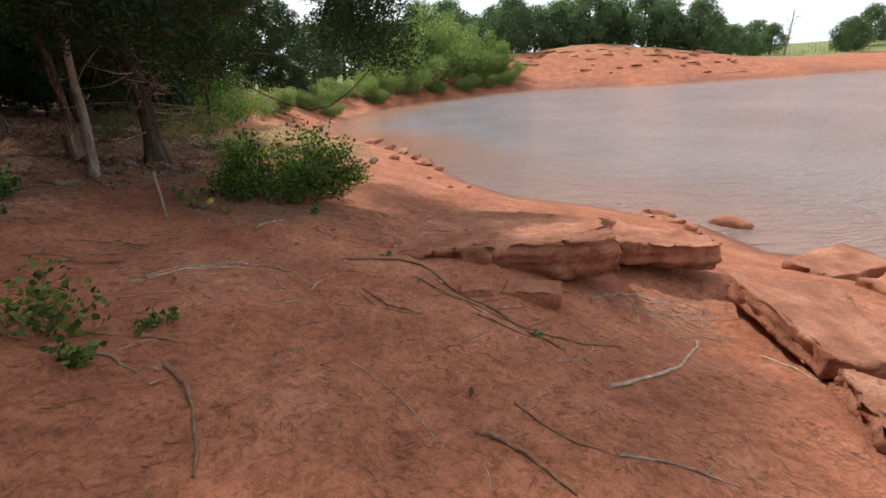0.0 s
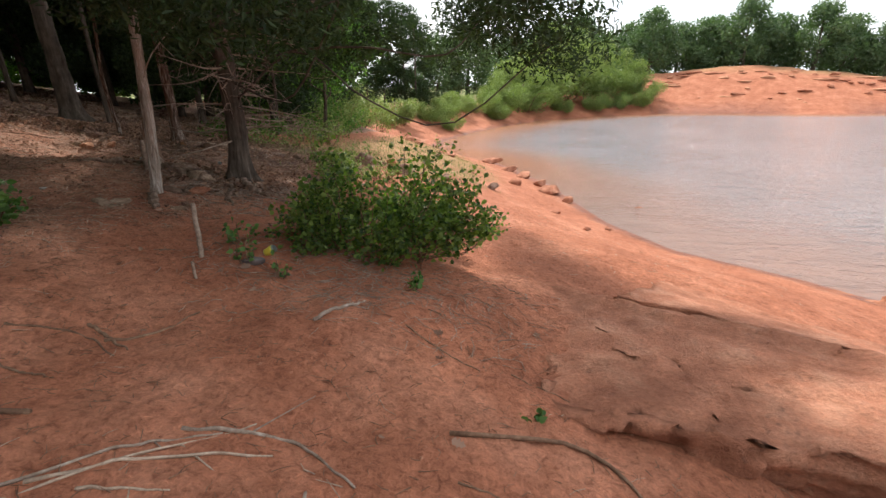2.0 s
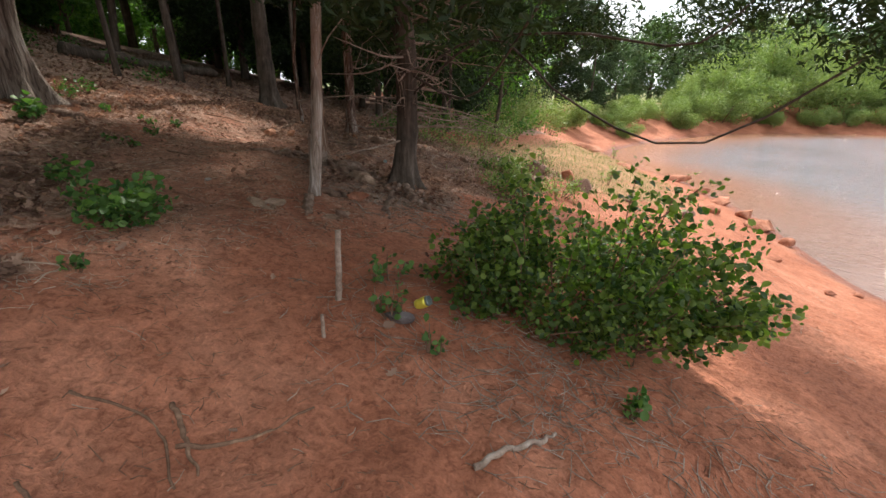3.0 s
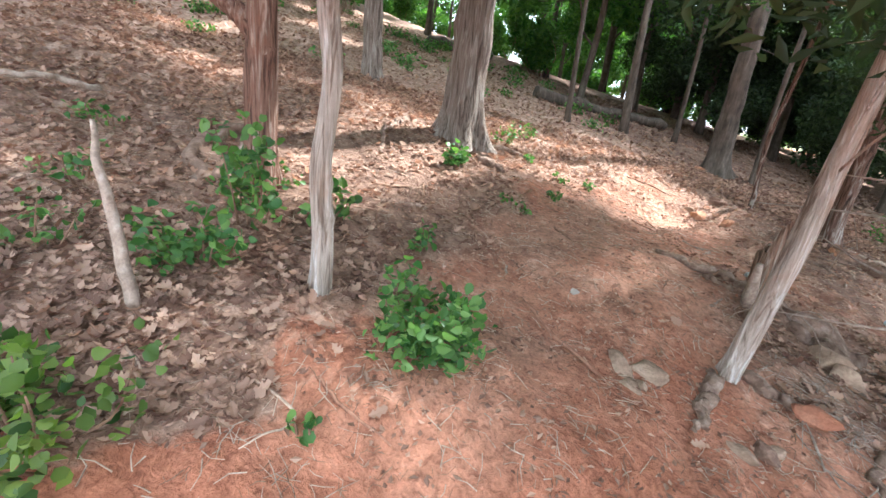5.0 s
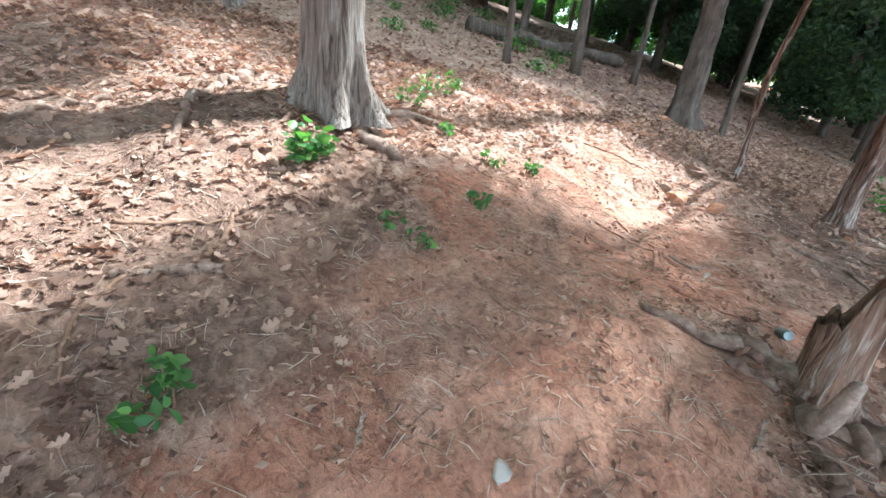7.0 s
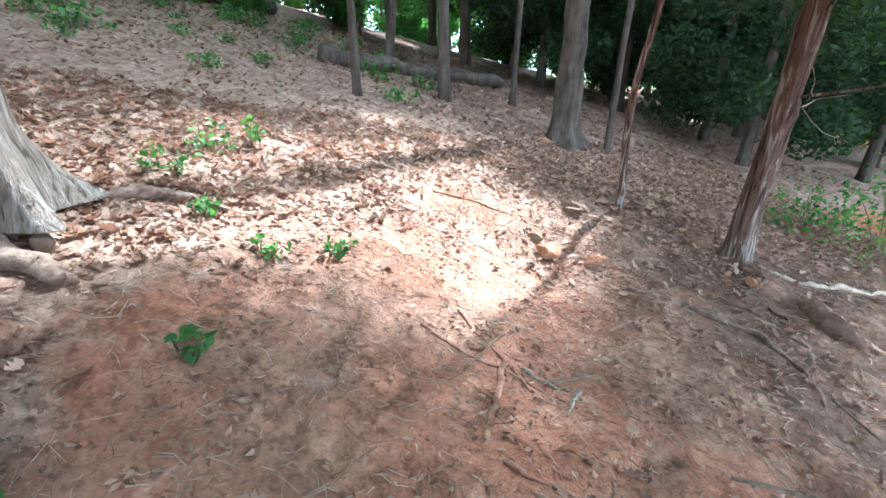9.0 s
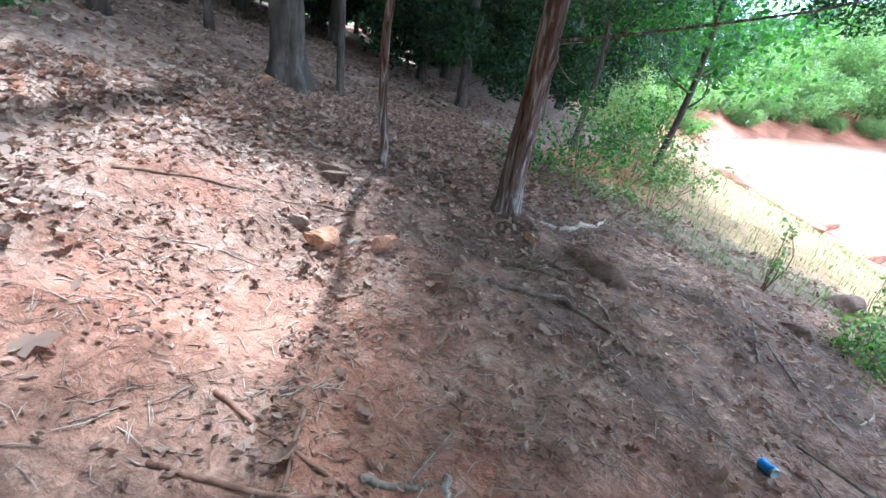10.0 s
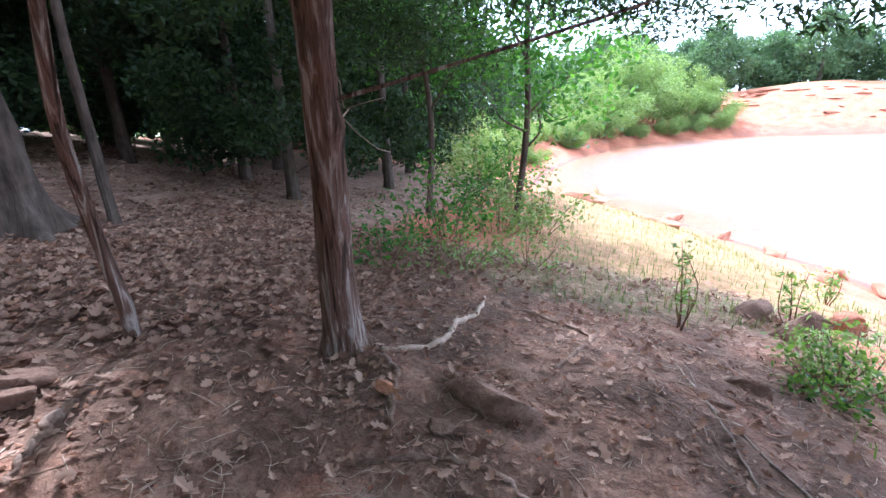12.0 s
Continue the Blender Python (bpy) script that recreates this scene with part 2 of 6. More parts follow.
M_PALE_STONE = earthy("pale_buff_stone", [(0.3, (0.28, 0.18, 0.125)), (0.6, (0.40, 0.28, 0.2)), (0.8, (0.48, 0.37, 0.28))], 45, 5.0, 0.9, 0.02)
M_CEDAR = bark_material("shaggy_cedar_bark", (0.05, 0.03, 0.022), (0.19, 0.115, 0.085), (0.44, 0.37, 0.32), (0.13, 0.085, 0.065), 0.035, 8.0)
M_RED_BARK = bark_material("red_cedar_bark", (0.09, 0.045, 0.033), (0.25, 0.135, 0.095), (0.42, 0.30, 0.24), (0.28, 0.12, 0.075), 0.03, 8.0)
M_PALE_BARK = bark_material("pale_peeling_bark", (0.20, 0.14, 0.105), (0.44, 0.35, 0.29), (0.60, 0.53, 0.48), (0.42, 0.26, 0.18), 0.03, 7.0)
M_OAK = bark_material("grey_furrowed_oak_bark", (0.11, 0.08, 0.062), (0.27, 0.21, 0.17), (0.40, 0.34, 0.29), (0.22, 0.16, 0.125), 0.045, 6.0)
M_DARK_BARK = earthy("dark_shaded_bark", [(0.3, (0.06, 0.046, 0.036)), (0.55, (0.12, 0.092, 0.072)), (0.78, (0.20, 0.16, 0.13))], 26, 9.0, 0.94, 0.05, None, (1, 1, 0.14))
M_DEAD = earthy("weathered_dead_wood", [(0.3, (0.22, 0.15, 0.11)), (0.55, (0.38, 0.29, 0.23)), (0.78, (0.55, 0.47, 0.40))], 60, 12.0, 0.9, 0.015, None, (1, 1, 1))
M_BLEACHED = earthy("bleached_driftwood", [(0.3, (0.36, 0.25, 0.18)), (0.6, (0.50, 0.38, 0.29)), (0.8, (0.60, 0.48, 0.39))], 60, 12.0, 0.85, 0.01)
M_TWIG = earthy("brown_twigs", [(0.3, (0.15, 0.08, 0.05)), (0.6, (0.26, 0.155, 0.1)), (0.8, (0.38, 0.25, 0.17))], 50, 14.0, 0.9, 0.01)
M_ROOT = earthy("bare_red_roots", [(0.3, (0.24, 0.11, 0.07)), (0.6, (0.38, 0.20, 0.13)), (0.8, (0.48, 0.30, 0.22))], 50, 12.0, 0.9, 0.012)
M_LITTER = leafy("dry_oak_leaves", (0.15, 0.08, 0.055), (0.54, 0.36, 0.26), (0.8, 0.6, 0.5), 0.75)
M_CEDAR_LEAF = leafy("dark_cedar_needles", (0.020, 0.036, 0.016), (0.065, 0.095, 0.040), (1.0, 1.3, 0.5), 0.6)
M_OAK_LEAF = leafy("oak_leaves", (0.035, 0.09, 0.022), (0.12, 0.21, 0.05), (1.4, 1.7, 0.6), 0.45, 0.55)
M_VINE = leafy("vine_leaves", (0.024, 0.058, 0.017), (0.22, 0.285, 0.075), (1.2, 1.6, 0.5), 0.4, 0.5)
M_SPROUT = leafy("bright_seedling_leaves", (0.035, 0.095, 0.026), (0.17, 0.27, 0.075), (1.2, 1.5, 0.6), 0.45)
M_WILLOW = leafy("yellow_green_willow_leaves", (0.14, 0.195, 0.06), (0.31, 0.37, 0.14), (1.2, 1.4, 0.6))
# haze over the far hill is mixed into this paler, greyer leaf green
M_HAZED_LEAF = leafy("hazed_oak_leaves", (0.075, 0.12, 0.06), (0.15, 0.20, 0.10), (1.0, 1.3, 0.6))
M_GRASS = leafy("grass_blades", (0.10, 0.14, 0.05), (0.25, 0.26, 0.12), (1.2, 1.3, 0.5), 0.6)


# ---- shapes ----
def mesh_of(name, verts, faces, mat, smooth_shade=True):
    me = bpy.data.meshes.new(name)
    me.from_pydata([tuple(v) for v in verts] if not isinstance(verts, np.ndarray) else verts.tolist(), [], faces if isinstance(faces, list) else faces.tolist())
    me.materials.append(mat)
    if smooth_shade:
        me.polygons.foreach_set("use_smooth", np.ones(len(me.polygons), bool))
    me.update()
    return me


def thing(name, at, label, category, group="", kind=""):
    ob = new(name)
    ob.location = at
    ob.empty_display_size = 0.1
    return tagged(ob, label, category, group, kind)


def part(name, shape, mat, parent=None, label="", smooth_shade=True):
    """One mesh object, in world metres, under a thing or a part."""
    verts, faces = shape
    verts = np.asarray(verts, float)
    if parent is not None:
        verts = verts - np.array(world_place(parent))
    ob = new(name, mesh_of(name, verts, faces, mat, smooth_shade))
    ob.parent = parent
    return tagged(ob, label)


def world_place(ob):
    p = Vector(ob.location)
    while ob.parent:
        ob = ob.parent
        p = p + ob.location
    return p


def single(name, shape, mat, at, label, category, group="", kind="", smooth_shade=True):
    """A thing that is one mesh, given in world metres."""
    verts = np.asarray(shape[0], float) - np.array(at)
    ob = new(name, mesh_of(name, verts, shape[1], mat, smooth_shade))
    ob.location = at
    return tagged(ob, label, category, group, kind)


def join(*shapes):
    verts, faces, k = [], [], 0
    for v, f in shapes:
        v = np.asarray(v, float)
        verts.append(v)
        faces += [[i + k for i in q] for q in (f.tolist() if isinstance(f, np.ndarray) else f)]
        k += len(v)
    return np.concatenate(verts), faces


def spline(points, n):
    """A smooth line through points."""
    p = np.asarray(points, float)
    if len(p) == 2:
        return p[0] + (p[1] - p[0]) * np.linspace(0, 1, n)[:, None]
    q = np.vstack([2 * p[0] - p[1], p, 2 * p[-1] - p[-2]])
    out = []
    for u in np.linspace(0, len(p) - 1, n):
        i = min(int(u), len(p) - 2)
        t = u - i
        a, b, c, d = q[i:i + 4]
        out.append(0.5 * (2 * b + (c - a) * t + (2 * a - 5 * b + 4 * c - d) * t * t + (3 * b - a - 3 * c + d) * t ** 3))
    return np.array(out)


def tube(points, r0, r1, sides=7, rings=8, rough=0.1, seed=0, flare=0.0, lobes=0):
    """A tapered, uneven round limb along points; flare: root swelling at its foot."""
    rng = np.random.default_rng(seed)
    line = spline(points, rings)
    d = np.gradient(line, axis=0)
    d /= np.linalg.norm(d, axis=1)[:, None] + 1e-9
    ref = np.array([0.31, 0.17, 0.93]) if abs(d[0][2]) < 0.9 else np.array([1.0, 0.2, 0.1])
    verts, ph = [], rng.uniform(0, 6.28, 4)
    length = np.concatenate([[0], np.cumsum(np.linalg.norm(np.diff(line, axis=0), axis=1))])
    for i in range(rings):
        u = np.cross(d[i], ref)
        u /= np.linalg.norm(u)
        v = np.cross(d[i], u)
        k = i / (rings - 1)
        r = r0 + (r1 - r0) * k
        r *= 1 + rough * 0.6 * math.sin(5.0 * k + ph[0])
        for s in range(sides):
            a = 2 * math.pi * s / sides
            w = r * (1 + rough * (0.5 * math.sin(2 * a + ph[1] + 2.5 * k) + 0.4 * math.sin(5 * a + ph[2] + k * 4) + rng.uniform(-0.35, 0.35)))
            if flare:
                f = math.exp(-length[i] / (2.2 * r0))
                w += r0 * flare * f * (0.55 + 0.45 * math.sin((lobes or 5) * a + ph[3]))
            verts.append(line[i] + w * (math.cos(a) * u + math.sin(a) * v))
    faces = [[i * sides + s, i * sides + (s + 1) % sides, (i + 1) * sides + (s + 1) % sides, (i + 1) * sides + s] for i in range(rings - 1) for s in range(sides)]
    faces += [list(range(sides))[::-1], list(range((rings - 1) * sides, rings * sides))]
    return np.array(verts), faces


def bole(points, r0, r1, seed, flare=0.5, lobes=5, ridge=0.10, knots=5, sides=44, rings=100):
    """A trunk with stringy bark ridges, knots and buttressed roots at its foot."""
    rng = np.random.default_rng(seed)
    long = spline(points, 240)
    pick = np.linspace(0, 1, rings) ** 1.7 * 239
    line = np.stack([np.interp(pick, np.arange(240), long[:, c]) for c in range(3)], 1)
    d = np.gradient(line, axis=0)
    d /= np.linalg.norm(d, axis=1)[:, None] + 1e-9
    length = np.concatenate([[0], np.cumsum(np.linalg.norm(np.diff(line, axis=0), axis=1))])
    ph = rng.uniform(0, 6.28, 4)
    humps = [(rng.uniform(0.5, 3.2), rng.uniform(0, 6.28), rng.uniform(0.12, 0.3)) for _ in range(knots)]
    root = rng.uniform(0.4, 1.0, lobes)
    where = np.arange(lobes) * 6.283 / lobes + rng.uniform(-0.35, 0.35, lobes)
    verts = []
    for i in range(rings):
        u = np.cross(d[i], (0.93, 0.31, 0.1))
        u /= np.linalg.norm(u)
        v = np.cross(d[i], u)
        L = length[i]
        r = r0 + (r1 - r0) * L / length[-1]
        low = math.exp(-L / (2.0 * r0))
        toe = math.exp(-L / (0.95 * r0))
        for s in range(sides):
            a = 2 * math.pi * s / sides
            ca, sa = math.cos(a), math.sin(a)
            n1 = noise.noise(Vector((ca * 3.6, sa * 3.6, L * 0.9 + seed * 7.3)))
            n2 = noise.noise(Vector((ca * 9.0, sa * 9.0, L * 2.4 + seed * 3.1)))
            n3 = noise.noise(Vector((ca * 0.9, sa * 0.9, L * 2.1 + seed * 1.7)))
            w = r * (1 + ridge * (1.1 * (0.35 - abs(n1) * 1.4) + 0.8 * n2) + 0.16 * n3)
            for h, b, e in humps:
                g = (a - b + math.pi) % (2 * math.pi) - math.pi
                w += r * e * math.exp(-((L - h) / (0.7 * r0)) ** 2 - (g / 0.6) ** 2)
            if flare:
                w += r0 * flare * 0.4 * low
                for b, e in zip(where, root):
                    g = (a - b + math.pi) % (2 * math.pi) - math.pi
                    w += r0 * flare * e * math.exp(-(g / 0.26) ** 2) * (0.45 * low + 1.5 * toe)
            verts.append(line[i] + w * (ca * u + sa * v))
    faces = [[i * sides + s, i * sides + (s + 1) % sides, (i + 1) * sides + (s + 1) % sides, (i + 1) * sides + s] for i in range(rings - 1) for s in range(sides)]
    faces += [list(range(sides))[::-1], list(range((rings - 1) * sides, rings * sides))]
    return np.array(verts), faces


def leaves(rng, centres, size, spread=0.35, flat=0.0, slim=0.5, fine=False):
    """Folded leaves, one at each centre, each of two faces along its midrib."""
    n = len(centres)
    d = rng.normal(size=(n, 3))
    d[:, 2] = d[:, 2] * (1 - flat) - 0.15
    d /= np.linalg.norm(d, axis=1)[:, None]
    s = rng.normal(size=(n, 3))
    s[:, 2] *= (1 - flat)
    s -= (s * d).sum(1)[:, None] * d
    s /= np.linalg.norm(s, axis=1)[:, None]
    up = np.cross(d, s)
    L = (size * rng.uniform(1 - spread, 1 + spread, n))[:, None]
    c = np.asarray(centres)
    k = np.arange(n)[:, None]
    if fine:
        rows = [c - 0.5 * L * d, c - 0.32 * L * d + 0.42 * slim * L * s + 0.08 * L * up, c + 0.05 * L * d + 0.5 * slim * L * s + 0.12 * L * up, c + 0.5 * L * d - 0.08 * L * up,
                c + 0.05 * L * d - 0.5 * slim * L * s + 0.12 * L * up, c - 0.32 * L * d - 0.42 * slim * L * s + 0.08 * L * up]
        return np.stack(rows, 1).reshape(-1, 3), np.concatenate([6 * k + [[0, 1, 2, 3]], 6 * k + [[0, 3, 4, 5]]])
    v = np.stack([c - 0.5 * L * d, c + slim * 0.5 * L * s - 0.05 * L * d + 0.12 * L * up, c + 0.5 * L * d, c - slim * 0.5 * L * s - 0.05 * L * d + 0.12 * L * up], 1).reshape(-1, 3)
    return v, np.concatenate([4 * k + [[0, 1, 2]], 4 * k + [[0, 2, 3]]])


def clumps(rng, centres, count, radius, squash=0.75):
    c = np.asarray(centres, float)
    pick = c[rng.integers(0, len(c), count)]
    off = rng.normal(size=(count, 3))
    off /= np.linalg.norm(off, axis=1)[:, None]
    off *= (rng.uniform(0, 1, count) ** 0.45)[:, None] * radius
    off[:, 2] *= squash
    return pick + off


def rock(corners, thick, seed, rough=0.05, n=9, layers=4, rounding=0.16):
    """A block of stone whose top has the four corners (x, y, z); sides worn, undercut and uneven."""
    rng = np.random.default_rng(seed)
    c = np.asarray(corners, float)
    grid, index = [], {}
    steps = [k / (n - 1) for k in range(n)]

    def put(a, b, h):
        ea, eb, eh = a * 2 - 1, b * 2 - 1, h * 2 - 1
        r = max(0.0, (abs(ea) ** 6 + abs(eb) ** 6 + abs(eh) ** 6) ** (1 / 6) - 1.0)
        q = (1 - rounding * r)
        a2, b2 = 0.5 + 0.5 * ea * q, 0.5 + 0.5 * eb * q
        top = (c[0] * (1 - a2) + c[1] * a2) * (1 - b2) + (c[3] * (1 - a2) + c[2] * a2) * b2
        p = top - np.array([0, 0, thick * (1 - h) + (0.12 * thick * r if h > 0.5 else 0)])
        f = Vector(p * 1.0)
        big = noise.noise_vector(f * 1.7 + Vector((seed, 0, 0)))
        mid = noise.noise_vector(f * 6.0 + Vector((0, seed, 0)))
        lay = noise.noise(Vector((seed * 3.1, 0, p[2] * 14)))
        tiny = noise.noise_vector(f * 17.0 + Vector((seed, seed, 0)))
        off = (np.array(big) * rough * 0.8 + np.array(mid) * rough * 0.9 + np.array(tiny) * rough * 0.6) * np.array([1, 1, 0.3])
        if h < 0.6:
            p = p + (c.mean(0) - top) * np.array([1, 1, 0]) * 0.06 * (0.6 - h)
        if max(abs(ea), abs(eb)) > 0.9:
            off = off + np.array(noise.cell_vector(f * 3.2 + Vector((seed, 0.3, 0)))) * np.array([1, 1, 0.3]) * rough * 1.5
        if abs(eh) < 0.99:
            mc = c.mean(0)
            o = p[:2] - mc[:2]
            off[:2] += o / (np.linalg.norm(o) + 1e-6) * lay * rough * 0.8
        return p + off

    for k in range(layers + 1):
        for j in range(n):
            for i in range(n):
                if k in (0, layers) or i in (0, n - 1) or j in (0, n - 1):
                    index[i, j, k] = len(grid)
                    grid.append(put(steps[i], steps[j], k / layers))
    faces = []
    for j in range(n - 1):
        for i in range(n - 1):
            faces.append([index[i, j, layers], index[i + 1, j, layers], index[i + 1, j + 1, layers], index[i, j + 1, layers]])
            faces.append([index[i, j, 0], index[i, j + 1, 0], index[i + 1, j + 1, 0], index[i + 1, j, 0]])
    for k in range(layers):
        for i in range(n - 1):
            faces.append([index[i, 0, k], index[i + 1, 0, k], index[i + 1, 0, k + 1], index[i, 0, k + 1]])
            faces.append([index[i + 1, n - 1, k], index[i, n - 1, k], index[i, n - 1, k + 1], index[i + 1, n - 1, k + 1]])
            faces.append([index[0, i + 1, k], index[0, i, k], index[0, i, k + 1], index[0, i + 1, k + 1]])
            faces.append([index[n - 1, i, k], index[n - 1, i + 1, k], index[n - 1, i + 1, k + 1], index[n - 1, i, k + 1]])
    return np.array(grid), faces


def ledge(x, y, w, d, h, turn, seed, top=None, tilt=0.06):
    """A flat slab of bedded rock at a place of the plan."""
    z = ground_z(x, y)
    t = z + 0.55 * h if top is None else top
    c, s = math.cos(radians(turn)), math.sin(radians(turn))
    rng = np.random.default_rng(seed)
    q = []
    for a, b in ((-1, -1), (1, -1), (1, 1), (-1, 1)):
        a, b = a * rng.uniform(0.75, 1.1), b * rng.uniform(0.7, 1.1)
        q.append((x + c * a * w / 2 - s * b * d / 2, y + s * a * w / 2 + c * b * d / 2, t + tilt * h * rng.uniform(-1, 1)))
    return rock(q, h, seed, 0.07 * min(w, d, 0.8), 12, 6, 0.08), (x, y, z)


def boulder(x, y, w, d, h, turn, seed, sink=0.35, rough=0.06, n=7, top=None):
    """A weathered stone, rounded and uneven, part of it in the ground."""
    rng = np.random.default_rng(seed)
    z = ground_z(x, y)
    zc = (z + h * (0.5 - sink)) if top is None else top - h * 0.5
    c, s = math.cos(radians(turn)), math.sin(radians(turn))
    rings, sides = n + 2, 2 * n + 2
    flats = [(rng.normal(size=3), rng.uniform(0.46, 0.74)) for _ in range(16)]
    flats = [(v / np.linalg.norm(v), k) for v, k in flats]
    verts = []
    for i in range(rings + 1):
        for j in range(sides):
            t, a = math.pi * i / rings, 2 * math.pi * (j + 0.5 * (i % 2)) / sides
            p = np.array([math.sin(t) * math.cos(a), math.sin(t) * math.sin(a), math.cos(t)])
            q = p / (abs(p) ** 3.0).sum() ** (1 / 3.0)
            for v, k in flats:
                o = q @ v - k
                if o > 0:
                    q = q - v * o
            f = Vector(q * 1.6 + seed * 1.7)
            q = q * (1 + 0.16 * noise.noise(f) + 0.07 * noise.noise(f * 3.1) + 0.035 * noise.noise(f * 8.0))
            q = q * np.array([w / 2, d / 2, h / 2])
            verts.append((x + c * q[0] - s * q[1], y + s * q[0] + c * q[1], zc + q[2]))
    faces = [[i * sides + j, (i + 1) * sides + j, (i + 1) * sides + (j + 1) % sides, i * sides + (j + 1) % sides] for i in range(rings) for j in range(sides)]
    return (np.array(verts), faces), (x, y, z)


# ---- ground and lake ----
SHORE = [(300, -90), (60, -22), (25, -3), (11.7, 6.8), (7.2, 8.4), (6.6, 10.4), (4.6, 12.2), (2.3, 13.6), (0.8, 15.8),
         (0.2, 17.3), (-1.3, 21.3), (-4.2, 26.3), (-7.0, 29), (-9.6, 32), (-10.2, 36), (-9.5, 43), (-7.6, 50), (-4.2, 59),
         (4, 68), (12.5, 72), (30, 70), (50, 74), (80, 83), (135, 91), (320, 118)]


def shore_distance(x, y):
    """Metres inland (water: minus) of arrays x, y."""
    best = np.full(x.shape, 1e9)
    side = np.zeros(x.shape)
    for (ax, ay), (bx, by) in zip(SHORE, SHORE[1:]):
        dx, dy = bx - ax, by - ay
        k = np.clip(((x - ax) * dx + (y - ay) * dy) / (dx * dx + dy * dy), 0, 1)
        px, py = x - ax - k * dx, y - ay - k * dy
        d = np.hypot(px, py)
        cross = dx * py - dy * px
        near = d < best - 1e-6
        side = np.where(near, np.sign(cross), side)
        best = np.where(near, d, best)
    return best * side


def smooth(a, b, v):
    k = np.clip((v - a) / (b - a), 0, 1)
    return k * k * (3 - 2 * k)


def height(x, y):
    """The ground's height over the lake, without its small bumps."""
    x, y = np.asarray(x, float), np.asarray(y, float)
    s = shore_distance(x, y)
    cx, cy = np.clip(x, -24, 14), np.clip(y, -10, 24)
    bank = 2.511 - 0.190 * cx - 0.115 * cy + 0.001 * cx * cx + 0.0045 * cx * cy + 0.0021 * cy * cy
    bank = bank + 0.03 * np.clip(-24 - x, 0, 60)
    far = 1.6 + 4.2 * np.exp(-((x - 24) / 24) ** 2 - ((y - 90) / 13) ** 2) + 0.03 * np.clip(s, 0, 60) + 2.0 * smooth(60, 160, x)
    inland = bank + (far - bank) * smooth(24, 50, y)
    beach = 0.22 * s + 0.02 * s * s
    k = np.clip(0.5 + 0.5 * (inland - beach) / 0.5, 0, 1)
    low = inland * (1 - k) + beach * k - 0.5 * k * (1 - k) * 0.5
    low = np.where(s > 12, inland, low)
    return np.where(s > 0, low, np.maximum(0.2 * s, -2.5))

PATH = [(1.5, -1.5), (0, 1.0), (-2.4, 3.7), (-5.0, 5.0), (-6.6, 5.4), (-8.4, 6.7), (-8.3, 8.6), (-7.4, 9.6), (-7.2, 11)]


def line_distance(x, y, line):
    best = np.full(np.shape(x), 1e9)
    for (ax, ay), (bx, by) in zip(line, line[1:]):
        dx, dy = bx - ax, by - ay
        k = np.clip(((x - ax) * dx + (y - ay) * dy) / (dx * dx + dy * dy), 0, 1)
        best = np.minimum(best, np.hypot(x - ax - k * dx, y - ay - k * dy))
    return best


def wave(x, y, size, seed):
    """Smooth uneven bumps of about that size, between -1 and 1."""
    rng = np.random.default_rng(seed)
    out = 0
    for _ in range(7):
        a, k, p = rng.uniform(0, 6.28), rng.uniform(0.7, 1.5) * 6.28 / size, rng.uniform(0, 6.28)
        out = out + np.sin((x * math.cos(a) + y * math.sin(a)) * k + p + 1.3 * np.sin((y * math.cos(a) - x * math.sin(a)) * k * 0.6 + p))
    return out / 4


def duff_mask(x, y):
    """How much dry leaf litter covers the soil, 0 to 1."""
    woods = smooth(-4.2, -5.6, x + 0.6 * wave(x, y, 1.7, 31)) * smooth(14.0, 12.6, y) * smooth(1.5, 5.0, shore_distance(x, y))
    woods = np.maximum(woods, smooth(-9.5, -11, x) * smooth(28, 22, y))
    woods = np.maximum(woods, smooth(-3.0, -4.5, x + 0.5 * wave(x, y, 1.3, 32)) * smooth(2.7, 1.3, y + 0.7 * wave(x, y, 1.6, 33)))
    d = line_distance(x, y, PATH) - 0.85 * smooth(6.2, 8.0, y)
    base = 0.12 + 0.30 * smooth(6.6, 8.4, y + 0.5 * wave(x, y, 2.0, 15))
    cover = woods * (base + (1 - base) * smooth(0.55, 1.7, d + 0.35 * wave(x, y, 1.6, 5)))
    drift = smooth(0.1, 0.5, 1.15 - np.hypot((x + 4.95) / 0.85, (y - 2.45) / 1.05) + 0.22 * wave(x, y, 0.8, 34))
    return np.maximum(cover, 0.95 * drift)


def grass_mask(x, y):
    s = shore_distance(x, y)
    bank = smooth(11.2, 13.5, y + 0.5 * wave(x, y, 2.0, 9)) * smooth(26, 21, y) * smooth(-9.5, -7.5, x) * smooth(-2.4, -4.2, x + 0.8 * wave(x, y, 1.5, 3)) * smooth(1.5, 3.6, s + 0.5 * wave(x, y, 1.4, 35))
    far = smooth(30, 42, y) * smooth(11, 22, s + 3 * wave(x, y, 9.0, 4)) * (1 - 0.9 * np.exp(-((x - 22) / 20) ** 2 - ((y - 80) / 12) ** 2))
    return np.clip(np.maximum(0.45 * bank, far), 0, 1)


